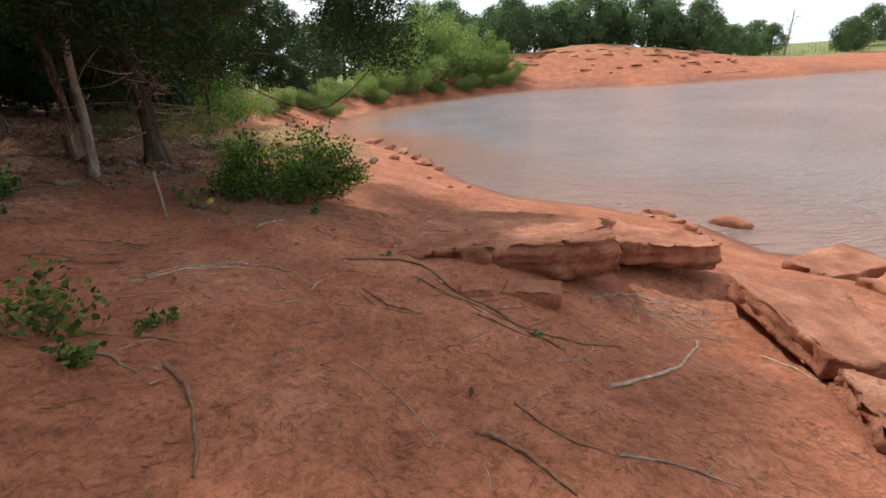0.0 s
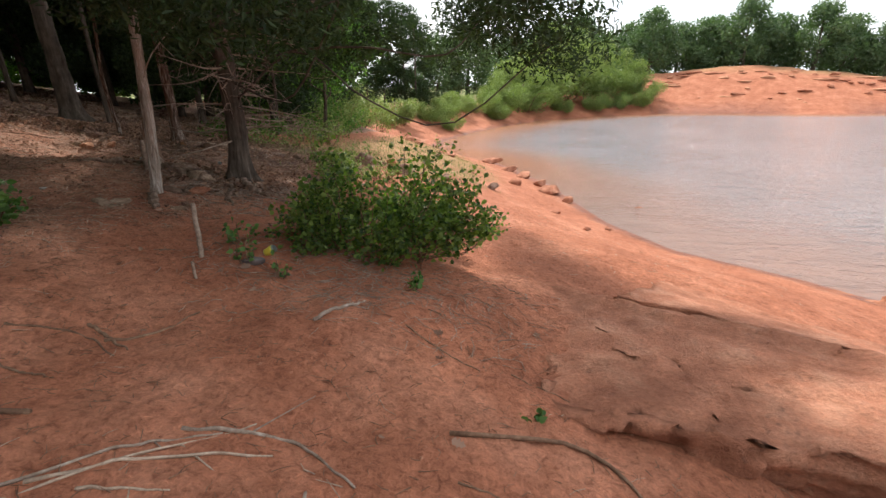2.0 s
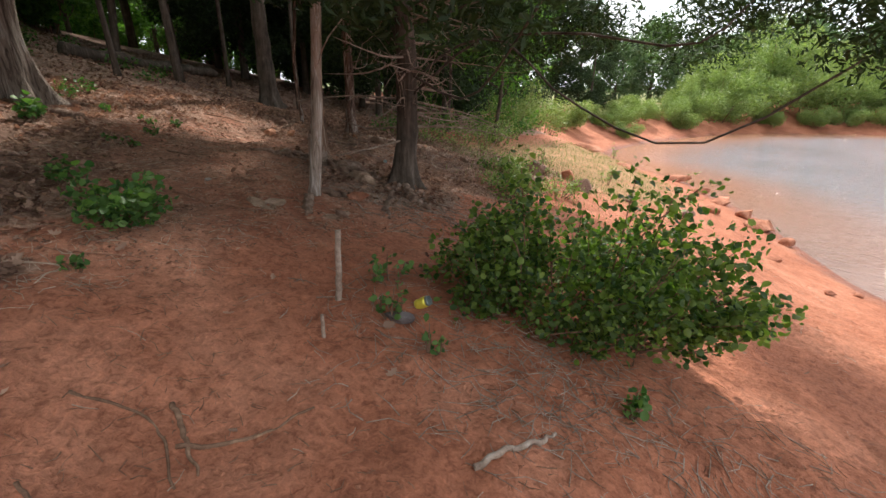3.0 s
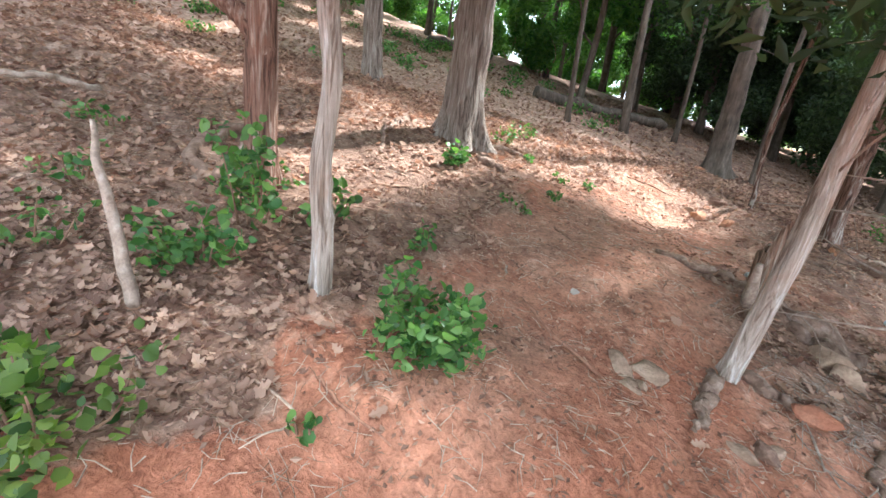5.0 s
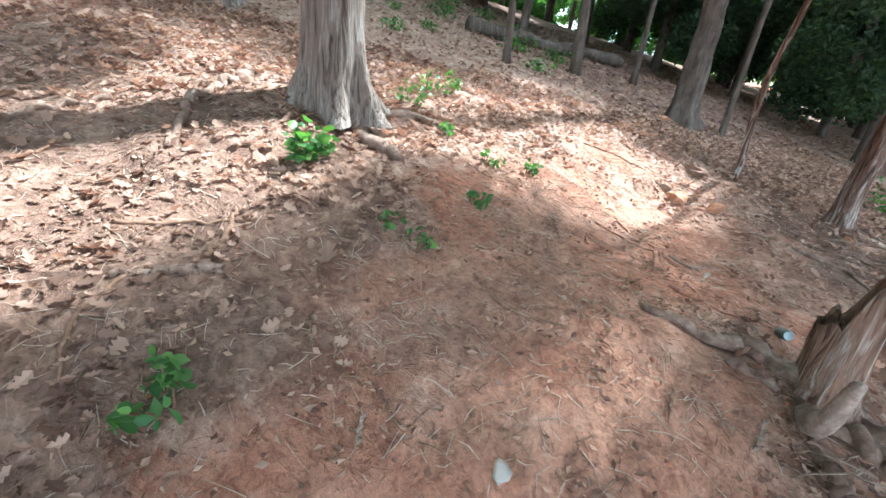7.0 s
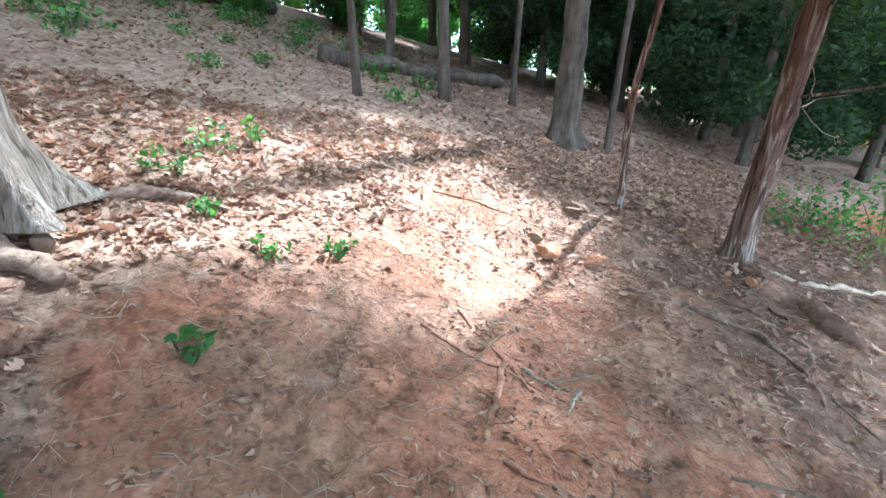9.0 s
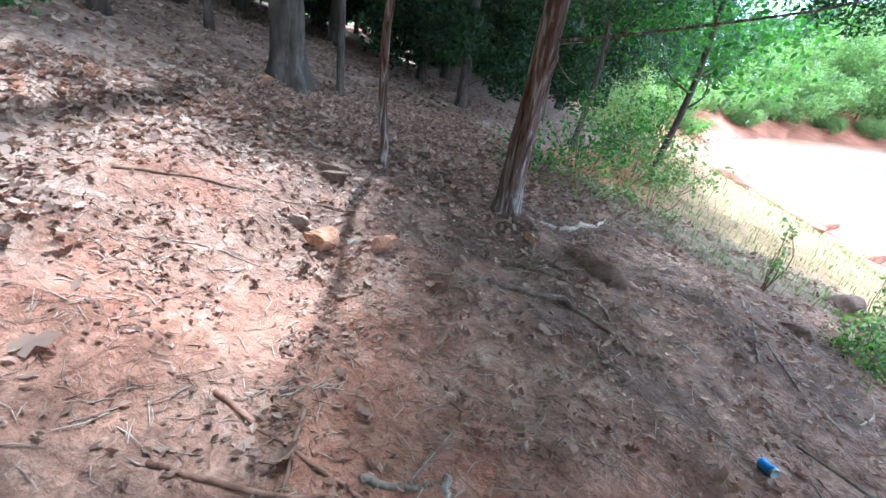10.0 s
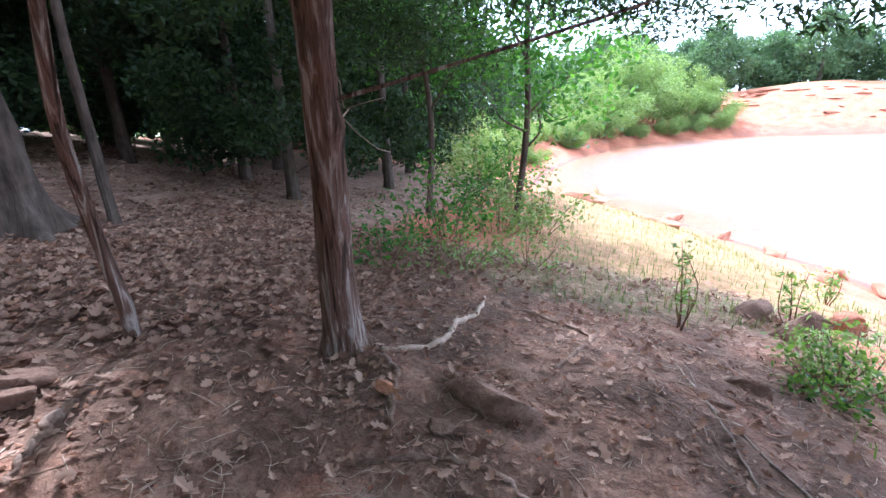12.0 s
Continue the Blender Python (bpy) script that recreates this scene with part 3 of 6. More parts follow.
SWELLS = [(-8.2, 11.3, -0.06), (-7.4, 10.2, 0.08), (-3, 4.9, 0.04), (-8.6, 9.7, 0.05), (-5.4, 7.5, 0.03), (-12.7, 10.7, -0.19), (-6.5, 6.7, 0.13), (-5.4, 6, -0.03), (-9.2, 8.1, -0.12), (-2.1, 5.8, 0.1), (-5.5, 3.4, 0.05), (-5.9, 5.2, 0.02), (-9.9, 9.4, 0.02), (-7.7, 4.3, 0.06), (-8.7, 6.8, -0.15), (-3.4, 3.8, -0.1), (-6.7, 10.5, 0.08), (-4.6, 4.6, 0.03)]  # humps and hollows of the bank: x, y, height


def surface(x, y):
    """The ground with its bumps."""
    x, y = np.asarray(x, float), np.asarray(y, float)
    s = shore_distance(x, y)
    z = height(x, y)
    z = z - 0.28 * np.exp(-((x - 2.9) / 1.5) ** 2 - ((y - 3.3) / 1.5) ** 2)
    z = z + 0.14 * np.exp(-((x + 9.1) / 0.9) ** 2 - ((y - 4.0) / 0.9) ** 2) - 0.1 * np.exp(-((x + 6.5) / 1.4) ** 2 - ((y - 4.3) / 0.9) ** 2)
    for hx, hy, rise in SWELLS:
        z = z + rise * np.exp(-((x - hx) ** 2 + (y - hy) ** 2) / 1.32)
    k = smooth(0.0, 3.0, s)
    z = z + k * (0.035 * wave(x, y, 2.2, 1) + 0.014 * wave(x, y, 0.6, 2)) + smooth(-0.2, 0.4, s) * (0.006 * wave(x, y, 0.22, 3) + 0.004 * wave(x, y, 0.11, 8))
    z = z + 0.25 * smooth(20, 40, y) * smooth(2, 6, s) * wave(x, y, 7.0, 6) * (x > -12)
    return z


def ground_z(x, y):
    return float(surface(x, y))


def axis(start, end, step, far_low, far_high):
    a = list(np.arange(start, end, step))
    k, v = step, a[-1]
    while v < far_high:
        k = min(k * 1.09, 150)
        v += k
        a.append(v)
    k, v, low = step, a[0], []
    while v > far_low:
        k = min(k * 1.09, 150)
        v -= k
        low.append(v)
    return np.array(low[::-1] + a)


gx, gy = axis(-11.5, 4.5, 0.055, -1500, 1500), axis(0.2, 13.0, 0.055, -1500, 1500)
X2, Y2 = np.meshgrid(gx, gy)
Z2 = surface(X2, Y2)
nx, ny = len(gx), len(gy)
idx = np.arange(nx * ny).reshape(ny, nx)
quads = np.stack([idx[:-1, :-1], idx[:-1, 1:], idx[1:, 1:], idx[1:, :-1]], -1).reshape(-1, 4)
ground = new("ground", mesh_of("ground", np.stack([X2.ravel(), Y2.ravel(), Z2.ravel()], 1), quads, M_GROUND))
tagged(ground, "bare red clay bank with dry leaf litter under trees", "ground", kind="structure")
shore_s = shore_distance(X2, Y2)
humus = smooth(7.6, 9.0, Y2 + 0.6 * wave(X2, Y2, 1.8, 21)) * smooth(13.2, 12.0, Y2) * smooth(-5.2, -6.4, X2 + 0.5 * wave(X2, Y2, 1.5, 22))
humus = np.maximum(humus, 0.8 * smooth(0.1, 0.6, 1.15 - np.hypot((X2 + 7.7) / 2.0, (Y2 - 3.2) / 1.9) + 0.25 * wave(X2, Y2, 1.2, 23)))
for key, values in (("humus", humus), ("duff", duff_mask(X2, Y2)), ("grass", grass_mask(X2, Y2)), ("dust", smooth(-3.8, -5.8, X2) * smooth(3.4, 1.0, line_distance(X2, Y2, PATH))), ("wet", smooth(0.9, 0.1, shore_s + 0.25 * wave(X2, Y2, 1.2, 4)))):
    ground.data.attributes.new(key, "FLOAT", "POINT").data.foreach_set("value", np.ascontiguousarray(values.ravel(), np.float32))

wx, wy = axis(-12, 60, 1.0, -1400, 1400), axis(4, 90, 1.0, -1400, 1400)
XW, YW = np.meshgrid(wx, wy)
iw = np.arange(XW.size).reshape(XW.shape)
lake = new("lake_water", mesh_of("lake_water", np.stack([XW.ravel(), YW.ravel(), 0 * XW.ravel()], 1), np.stack([iw[:-1, :-1], iw[:-1, 1:], iw[1:, 1:], iw[1:, :-1]], -1).reshape(-1, 4), M_WATER))
tagged(lake, "muddy reddish lake water with small ripples", "lake", kind="structure")
lake.data.attributes.new("shallow", "FLOAT", "POINT").data.foreach_set("value", np.ascontiguousarray((smooth(-7.0, -0.5, shore_distance(XW, YW)) * (0.4 + 0.6 * smooth(14, 30, YW))).ravel(), np.float32))


# ---- trees ----
def tree(name, label, x, y, tall, r, bark, leaf=None, lean=(0, 0), bend=0.15, crown=(4, 9, 2.5, 3000, 0.12), boughs=6, flare=0.5, seed=1, sides=12, squash=0.75, tufts=14, shift=(0, 0), rr=0.9, slim=0.5, dead=0, kink=0.0, ridge=0.0, via=(), lobes=5, knots=5, group="", category="tree"):
    rng = np.random.default_rng(seed)
    z = ground_z(x, y) - 0.06
    ob = thing(name, (x, y, z), label, category, group)
    top = np.array([x + lean[0] * tall, y + lean[1] * tall, z + tall])
    foot = np.array([x, y, z])
    side = np.array([rng.uniform(-1, 1), rng.uniform(-1, 1), 0]) * bend
    line = [foot, foot * 0.72 + top * 0.28 + side * 0.6, foot * 0.42 + top * 0.58 - side, top]
    line = spline(line, 9)
    line[1:-1, :2] += rng.normal(size=(7, 2)) * kink
    if via:
        line = np.array([foot + np.array(q) for q in via] + [top])
    if ridge:
        trunk = part("trunk", bole(line, r, r * 0.3, seed, flare, lobes, ridge, knots), bark, ob)
    else:
        trunk = part("trunk", tube(line, r, r * 0.3, sides, 44 if kink else 26, 0.10, seed, flare), bark, ob)
    path = spline(line, 40)
    z0, z1, cr, count, size = crown
    centres = []
    for k in range(tufts):
        f = (k + 0.5) / tufts
        a = k * 2.4 + rng.uniform(-0.4, 0.4)
        d = cr * (0.25 + 0.75 * math.sin(math.pi * min(1, 0.25 + 0.75 * f))) * rng.uniform(0.55, 1.0)
        h = z0 + (z1 - z0) * f
        at = path[min(39, int(39 * max(0, h) / tall))]
        centres.append([at[0] + math.cos(a) * d + shift[0], at[1] + math.sin(a) * d + shift[1], z + h])
    for k in range(boughs):
        c = np.array(centres[int(k * tufts / max(1, boughs)) % tufts])
        h = max(0.85 * z0, (c[2] - z) - (0.15 if leaf is M_CEDAR_LEAF else 0.45) * np.hypot(c[0] - x, c[1] - y))
        at = path[min(39, int(39 * h / tall))]
        mid = at * 0.5 + c * 0.5 + np.array([0, 0, 0.15])
        rb = max(0.012, r * 0.32)
        bow = rng.normal(size=(2, 3)) * 0.09 * np.linalg.norm(c - at)
        part("branch", tube([at, (at + mid) / 2 + bow[0] * 0.6, mid + bow[1], (mid + c) / 2 - bow[0], c], rb * (0.38 if leaf is M_CEDAR_LEAF else 1.0), rb * 0.2, 6, 14, 0.12, seed + k), bark, trunk)
    for k in range(dead):
        a = rng.uniform(0, 6.28)
        h = rng.uniform(0.12, 0.45) * tall
        at = path[min(39, int(39 * h / tall))]
        far = at + np.array([math.cos(a), math.sin(a), rng.uniform(-0.25, 0.2)]) * rng.uniform(0.5, 1.5)
        mid = (at + far) / 2 + rng.normal(size=3) * 0.08
        twigs = [tube([at, mid, far], 0.016, 0.004, 5, 7, 0.1, k)]
        for j in range(5):
            u = rng.uniform(0.3, 1)
            s = at * (1 - u) + far * u
            e = s + rng.normal(size=3) * 0.22
            twigs.append(tube([s, (s + e) / 2 + rng.normal(size=3) * 0.04, e], 0.005, 0.002, 4, 4, 0.1, j))
        part("dead_branch", join(*twigs), M_DEAD, trunk, "bare grey dead branch")
    if leaf and count:
        part("crown", leaves(rng, clumps(rng, centres, count, rr, squash), size, 0.4, 0.2, slim), leaf, ob)
    return ob


# crowns out of view overhead are sized and shifted to steer sun and shade
tree("leaning_tree", "slender leaning tree with pale grey-brown bark", -5.43, 6.06, 6.5, 0.062, M_PALE_BARK, M_CEDAR_LEAF, (0.07, 0.01), 0.08, (3.2, 6.8, 2.6, 26000, 0.12), 5, 0.5, 11, ridge=0.10, lobes=3, knots=6, via=((0, 0, 0), (0.06, 0.0, 0.4), (0.13, 0.01, 0.95), (0.13, 0.05, 1.5), (0.2, 0.04, 2.1), (0.26, 0.09, 2.9)))
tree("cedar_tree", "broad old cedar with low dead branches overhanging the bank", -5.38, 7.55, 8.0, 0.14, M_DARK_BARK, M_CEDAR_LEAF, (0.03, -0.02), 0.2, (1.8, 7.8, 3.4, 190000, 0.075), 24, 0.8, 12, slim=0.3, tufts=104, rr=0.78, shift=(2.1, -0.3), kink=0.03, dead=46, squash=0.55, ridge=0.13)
tree("pale_tree", "slim tree with pale peeling bark beside the path", -5.54, 3.41, 6.5, 0.062, M_PALE_BARK, M_OAK_LEAF, (0.02, 0.06), 0.1, (3.6, 6.8, 2.4, 18000, 0.13), 4, 0.3, 13, ridge=0.09, lobes=4, knots=9, via=((0, 0, 0), (0.0, 0.015, 0.35), (0.01, -0.01, 0.8), (0.0, 0.03, 1.25), (0.02, 0.0, 1.7), (0.03, 0.10, 2.1), (0.05, 0.16, 2.6), (0.08, 0.2, 3.4)))
tree("red_cedar_tree", "red-barked cedar with a forked low bough", -6.6, 2.72, 8.0, 0.12, M_RED_BARK, M_CEDAR_LEAF, (0.0, 0.045), 0.1, (2.6, 8, 3.2, 32000, 0.14), 7, 0.7, 14, tufts=24, dead=2, ridge=0.11, lobes=5, knots=3)
tree("oak_tree", "stout grey oak with flared roots", -9.04, 4.48, 12.0, 0.225, M_OAK, M_OAK_LEAF, (0.0, -0.02), 0.15, (6.0, 12, 3.4, 8000, 0.16), 8, 0.8, 15, 18, tufts=26, ridge=0.07, lobes=6, knots=3)
tree("oak_tree", "grey oak trunk standing uphill among leaves", -12.0, 3.0, 11.0, 0.17, M_OAK, M_OAK_LEAF, (0.0, -0.03), 0.15, (3.2, 11, 3.6, 20000, 0.17), 7, 0.5, 16, tufts=22, ridge=0.07, lobes=5, knots=2)
# crown drawn off its trunk, leaving a gap for the sun
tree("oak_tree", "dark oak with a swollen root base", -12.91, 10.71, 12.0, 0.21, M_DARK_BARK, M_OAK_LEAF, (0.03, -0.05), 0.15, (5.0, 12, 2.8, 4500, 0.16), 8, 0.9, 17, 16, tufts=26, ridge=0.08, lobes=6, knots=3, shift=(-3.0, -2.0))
# crown set beside its trunk, as an added shade over the path
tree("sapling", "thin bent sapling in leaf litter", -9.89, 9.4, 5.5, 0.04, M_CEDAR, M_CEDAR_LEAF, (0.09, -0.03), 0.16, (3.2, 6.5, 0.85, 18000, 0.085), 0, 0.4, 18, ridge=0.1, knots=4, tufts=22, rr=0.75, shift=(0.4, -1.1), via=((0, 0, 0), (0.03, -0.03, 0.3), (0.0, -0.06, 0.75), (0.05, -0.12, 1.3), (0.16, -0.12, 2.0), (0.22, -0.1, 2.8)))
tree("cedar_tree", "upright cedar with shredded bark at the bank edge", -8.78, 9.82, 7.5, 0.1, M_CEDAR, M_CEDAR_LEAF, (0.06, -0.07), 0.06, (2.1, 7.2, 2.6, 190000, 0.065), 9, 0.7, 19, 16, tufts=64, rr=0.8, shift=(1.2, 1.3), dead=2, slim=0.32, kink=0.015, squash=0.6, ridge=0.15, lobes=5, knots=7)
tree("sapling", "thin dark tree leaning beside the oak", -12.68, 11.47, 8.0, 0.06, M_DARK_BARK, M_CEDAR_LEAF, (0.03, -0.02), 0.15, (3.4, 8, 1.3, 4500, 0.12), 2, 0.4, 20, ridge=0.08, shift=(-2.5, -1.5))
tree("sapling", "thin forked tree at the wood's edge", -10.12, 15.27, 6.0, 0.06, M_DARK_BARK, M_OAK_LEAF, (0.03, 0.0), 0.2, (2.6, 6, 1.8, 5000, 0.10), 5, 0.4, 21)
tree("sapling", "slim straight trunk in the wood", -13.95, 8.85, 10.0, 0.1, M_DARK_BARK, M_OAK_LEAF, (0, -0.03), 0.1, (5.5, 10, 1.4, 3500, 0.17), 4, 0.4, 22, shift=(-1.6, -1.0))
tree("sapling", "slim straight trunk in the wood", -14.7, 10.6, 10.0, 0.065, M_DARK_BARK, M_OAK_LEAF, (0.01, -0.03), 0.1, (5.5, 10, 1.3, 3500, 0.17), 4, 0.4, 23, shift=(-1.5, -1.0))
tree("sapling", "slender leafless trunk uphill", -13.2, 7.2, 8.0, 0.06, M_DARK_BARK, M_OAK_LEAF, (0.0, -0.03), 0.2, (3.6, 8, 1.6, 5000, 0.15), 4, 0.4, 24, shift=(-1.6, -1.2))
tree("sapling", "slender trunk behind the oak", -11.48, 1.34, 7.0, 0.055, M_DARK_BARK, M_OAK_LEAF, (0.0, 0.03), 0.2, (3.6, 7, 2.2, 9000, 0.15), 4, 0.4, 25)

# the wood behind, built from four trees and repeated
wood = "forest trees"
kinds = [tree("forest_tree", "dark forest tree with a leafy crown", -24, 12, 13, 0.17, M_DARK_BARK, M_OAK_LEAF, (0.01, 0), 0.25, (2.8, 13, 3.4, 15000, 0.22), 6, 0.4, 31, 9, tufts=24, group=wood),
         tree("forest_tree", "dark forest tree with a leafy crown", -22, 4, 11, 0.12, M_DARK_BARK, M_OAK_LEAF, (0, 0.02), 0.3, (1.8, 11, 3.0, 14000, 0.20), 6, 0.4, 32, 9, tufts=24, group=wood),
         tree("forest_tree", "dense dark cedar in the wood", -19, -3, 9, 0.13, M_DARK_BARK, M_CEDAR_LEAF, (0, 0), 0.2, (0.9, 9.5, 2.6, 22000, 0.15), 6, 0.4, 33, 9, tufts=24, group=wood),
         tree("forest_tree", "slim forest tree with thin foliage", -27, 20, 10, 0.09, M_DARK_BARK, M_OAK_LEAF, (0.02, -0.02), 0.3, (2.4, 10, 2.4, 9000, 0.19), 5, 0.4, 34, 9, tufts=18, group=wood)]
rng = np.random.default_rng(40)
placed = [(-24, 12), (-22, 4), (-19, -3), (-27, 20)]
tries = 0
while len(placed) < 150 and tries < 9000:
    tries += 1
    x, y = rng.uniform(-58, -8), rng.uniform(-34, 56)
    if x > -15.5 and -5.5 < y < 14 or x > -11.8 and 14 <= y < 24 or (x > -10 and y > -10):
        continue
    if shore_distance(np.array(x), np.array(y)) < 6 or min(math.hypot(x - a, y - b) for a, b in placed) < 2.7:
        continue
    placed.append((x, y))
    k = kinds[int(rng.choice([0, 1, 2, 3], p=[0.32, 0.32, 0.1, 0.26]))]
    if y > 12 and x > -26 or y < -4 and x > -20:
        k = kinds[int(rng.choice([2, 0], p=[0.8, 0.2]))]
    s = rng.uniform(0.8, 1.2)
    copy_thing(k, pose(x, y, ground_z(x, y) - 0.08, 0, 0, rng.uniform(0, 360)) @ Matrix.Diagonal((s, s, s, 1)))

# dark cedars closing the wood towards the bank
for x, y, s in ((-12.3, 14.4, 0.8), (-14.3, 15.6, 1.0), (-16.6, 14.9, 1.0), (-15.4, 18.2, 1.1), (-18.6, 13.6, 1.1), (-12.0, 17.8, 0.9), (-19.5, 17.0, 1.1), (-17.5, 20.5, 1.1), (-13.5, 21.0, 1.0), (-22, 14.5, 1.1)):
    copy_thing(kinds[2], pose(x, y, ground_z(x, y) - 0.08, 0, 0, 57 * x) @ Matrix.Scale(s, 4))

# unseen trees added behind the start of the walk to shade its left side
for x, y, s in ((-5.5, -3.2, 0.85), (-2.2, -5.0, 0.8), (2.5, -8.0, 0.9), (-8.5, -7.5, 1.0), (8, -12, 1.0)):
    copy_thing(kinds[2 if s < 0.9 else 0], pose(x, y, ground_z(x, y) - 0.08, 0, 0, 40 * x) @ Matrix.Scale(s, 4))


def shrub(name, label, x, y, w, tall, count, size, mat, seed, stems=10, group="", category="bush", slim=0.5, clump=0.35):
    rng = np.random.default_rng(seed)
    z = ground_z(x, y) - 0.02
    ob = thing(name, (x, y, z), label, category, group)
    cs, st = [], []
    for k in range(stems):
        a, d = rng.uniform(0, 6.28), w * math.sqrt(rng.uniform(0, 1)) * 0.5
        h = tall * rng.uniform(0.45, 1.0) * (1 - 0.45 * (2 * d / w) ** 2)
        tip = np.array([x + d * math.cos(a), y + d * math.sin(a), z + h])
        low = np.array([x + 0.35 * d * math.cos(a), y + 0.35 * d * math.sin(a), z])
        st.append(tube([low, low * 0.5 + tip * 0.5 + rng.normal(size=3) * 0.05 * tall, tip], 0.008 * max(1, tall), 0.003, 5, 6, 0.1, k))
        cs += [low * (1 - u) + tip * u for u in (0.45, 0.75, 1.0)]
    for k, shape in enumerate(st):
        part("stem", shape, M_TWIG, ob)
    part("foliage", leaves(rng, clumps(rng, cs, count, clump * w * 0.4, 0.8), size, 0.4, 0.3, slim, size < 0.1), mat, ob)
    return ob


# leafy undergrowth at the back of the wood
under = [shrub("undergrowth_bush", "leafy green undergrowth bush in the wood", -24, 8, 3.2, 2.6, 2600, 0.15, M_OAK_LEAF, 51, 5, "undergrowth"),
         shrub("undergrowth_bush", "leafy green undergrowth bush in the wood", -23, 15, 2.4, 1.6, 1800, 0.12, M_OAK_LEAF, 52, 5, "undergrowth")]
for k in range(78):
    x, y = rng.uniform(-40, -17.5), rng.uniform(-16, 34)
    if k > 66:
        x, y = rng.uniform(-19, -12), rng.uniform(23, 36)
    copy_thing(under[k % 2], pose(x, y, ground_z(x, y) - 0.05, 0, 0, rng.uniform(0, 360)) @ Matrix.Scale(rng.uniform(0.7, 1.35), 4))

# far shore: willows, dark oaks on the hill, scattered trees
willow = [shrub("willow_bush", "bright yellow-green willow bush on the far shore", -9.5, 56, 5.0, 4.2, 11000, 0.17, M_WILLOW, 61, 11, "willows", clump=0.42, slim=0.35),
          shrub("willow_bush", "low bright willow bush on the far shore", -6, 62, 4.0, 2.6, 8000, 0.16, M_WILLOW, 62, 9, "willows", clump=0.42, slim=0.35)]
for x, y, s, k in ((-12.5, 46, 0.9, 1), (-12, 50, 1.0, 1), (-10.6, 53, 1.1, 1), (-7.5, 60, 1.6, 0), (-5.5, 66, 1.9, 0), (-3.5, 70, 2.3, 0), (-0.5, 73, 2.1, 0), (2.5, 75, 1.7, 0), (5.5, 76, 1.4, 0), (8.5, 76.5, 1.1, 0), (-2, 64.5, 0.9, 1), (1.5, 68.5, 1.0, 1), (4.5, 71, 1.0, 1), (7.5, 73, 1.1, 1), (-13, 42, 0.8, 1), (-14, 37, 0.9, 1), (-11, 41.5, 0.6, 1), (-8.5, 53, 0.7, 1)):
    copy_thing(willow[k], pose(x, y, ground_z(x, y) - 0.05, 0, 0, rng.uniform(0, 360)) @ Matrix.Scale(s, 4))
far_oak = [tree("distant_oak", "rounded dark green oak on the far hill", 8, 98, 9.5, 0.3, M_DARK_BARK, M_HAZED_LEAF, (0, 0), 0.3, (1.5, 9.5, 4.0, 7000, 0.42), 6, 0.3, 71, 8, tufts=30, rr=1.6, group="far hill oaks"),
           tree("distant_oak", "rounded dark green oak on the far hill", 16, 97, 8, 0.28, M_DARK_BARK, M_HAZED_LEAF, (0, 0), 0.3, (1.0, 8, 4.2, 7000, 0.42), 6, 0.3, 72, 8, tufts=30, rr=1.6, group="far hill oaks")]
for k, (x, y, s) in enumerate(((-6, 88, 1.2), (-12, 80, 1.1), (-16, 70, 1.1), (-18, 62, 1.0), (-1, 92, 1.25), (3, 100, 1.25), (11, 92, 1.1), (21, 99, 1.2), (26, 95, 1.15), (31, 98, 1.2), (36, 94, 1.1), (41, 97, 1.15), (46, 94, 1.0), (50, 98, 0.9), (12, 105, 1.25), (33, 105, 1.25), (24, 106, 1.2), (45, 104, 1.1), (0, 84, 1.0), (-9, 94, 1.2), (56, 100, 0.6), (62, 104, 0.55), (70, 110, 0.65), (82, 104, 0.8), (97, 118, 0.9), (88, 112, 0.6), (106, 122, 0.7), (120, 130, 0.7), (140, 140, 0.8), (64, 118, 0.8), (160, 150, 0.8), (75, 125, 0.9))):
    copy_thing(far_oak[k % 2], pose(x, y, ground_z(x, y) - 0.2, 0, 0, rng.uniform(0, 360)) @ Matrix.Scale(s * (0.95 if x < 55 else 1.0), 4))
tree("dead_tree", "leafless grey dead tree on the far slope", 72, 108, 9, 0.22, M_DEAD, None, (0.02, 0), 0.3, (4, 9, 2.2, 0, 0.1), 9, 0.2, 75, 7)

# low forked bough of the red cedar
red = next(o for o in scene.objects if o.name.startswith("red_cedar_tree"))
rz = ground_z(-6.6, 2.72)
part("branch", bole([(-6.55, 2.82, rz + 0.95), (-6.58, 2.61, rz + 1.2), (-6.62, 2.25, rz + 1.4), (-6.67, 1.73, rz + 1.68), (-6.73, 0.90, rz + 1.95)], 0.078, 0.03, 3, 0.0, 3, 0.1, 3, 20, 30), M_RED_BARK, red)
part("branch", bole([(-6.65, 2.04, rz + 1.5), (-6.69, 1.53, rz + 1.52), (-6.78, 0.80, rz + 1.62)], 0.042, 0.02, 4, 0.0, 3, 0.1, 2, 14, 20), M_RED_BARK, red)

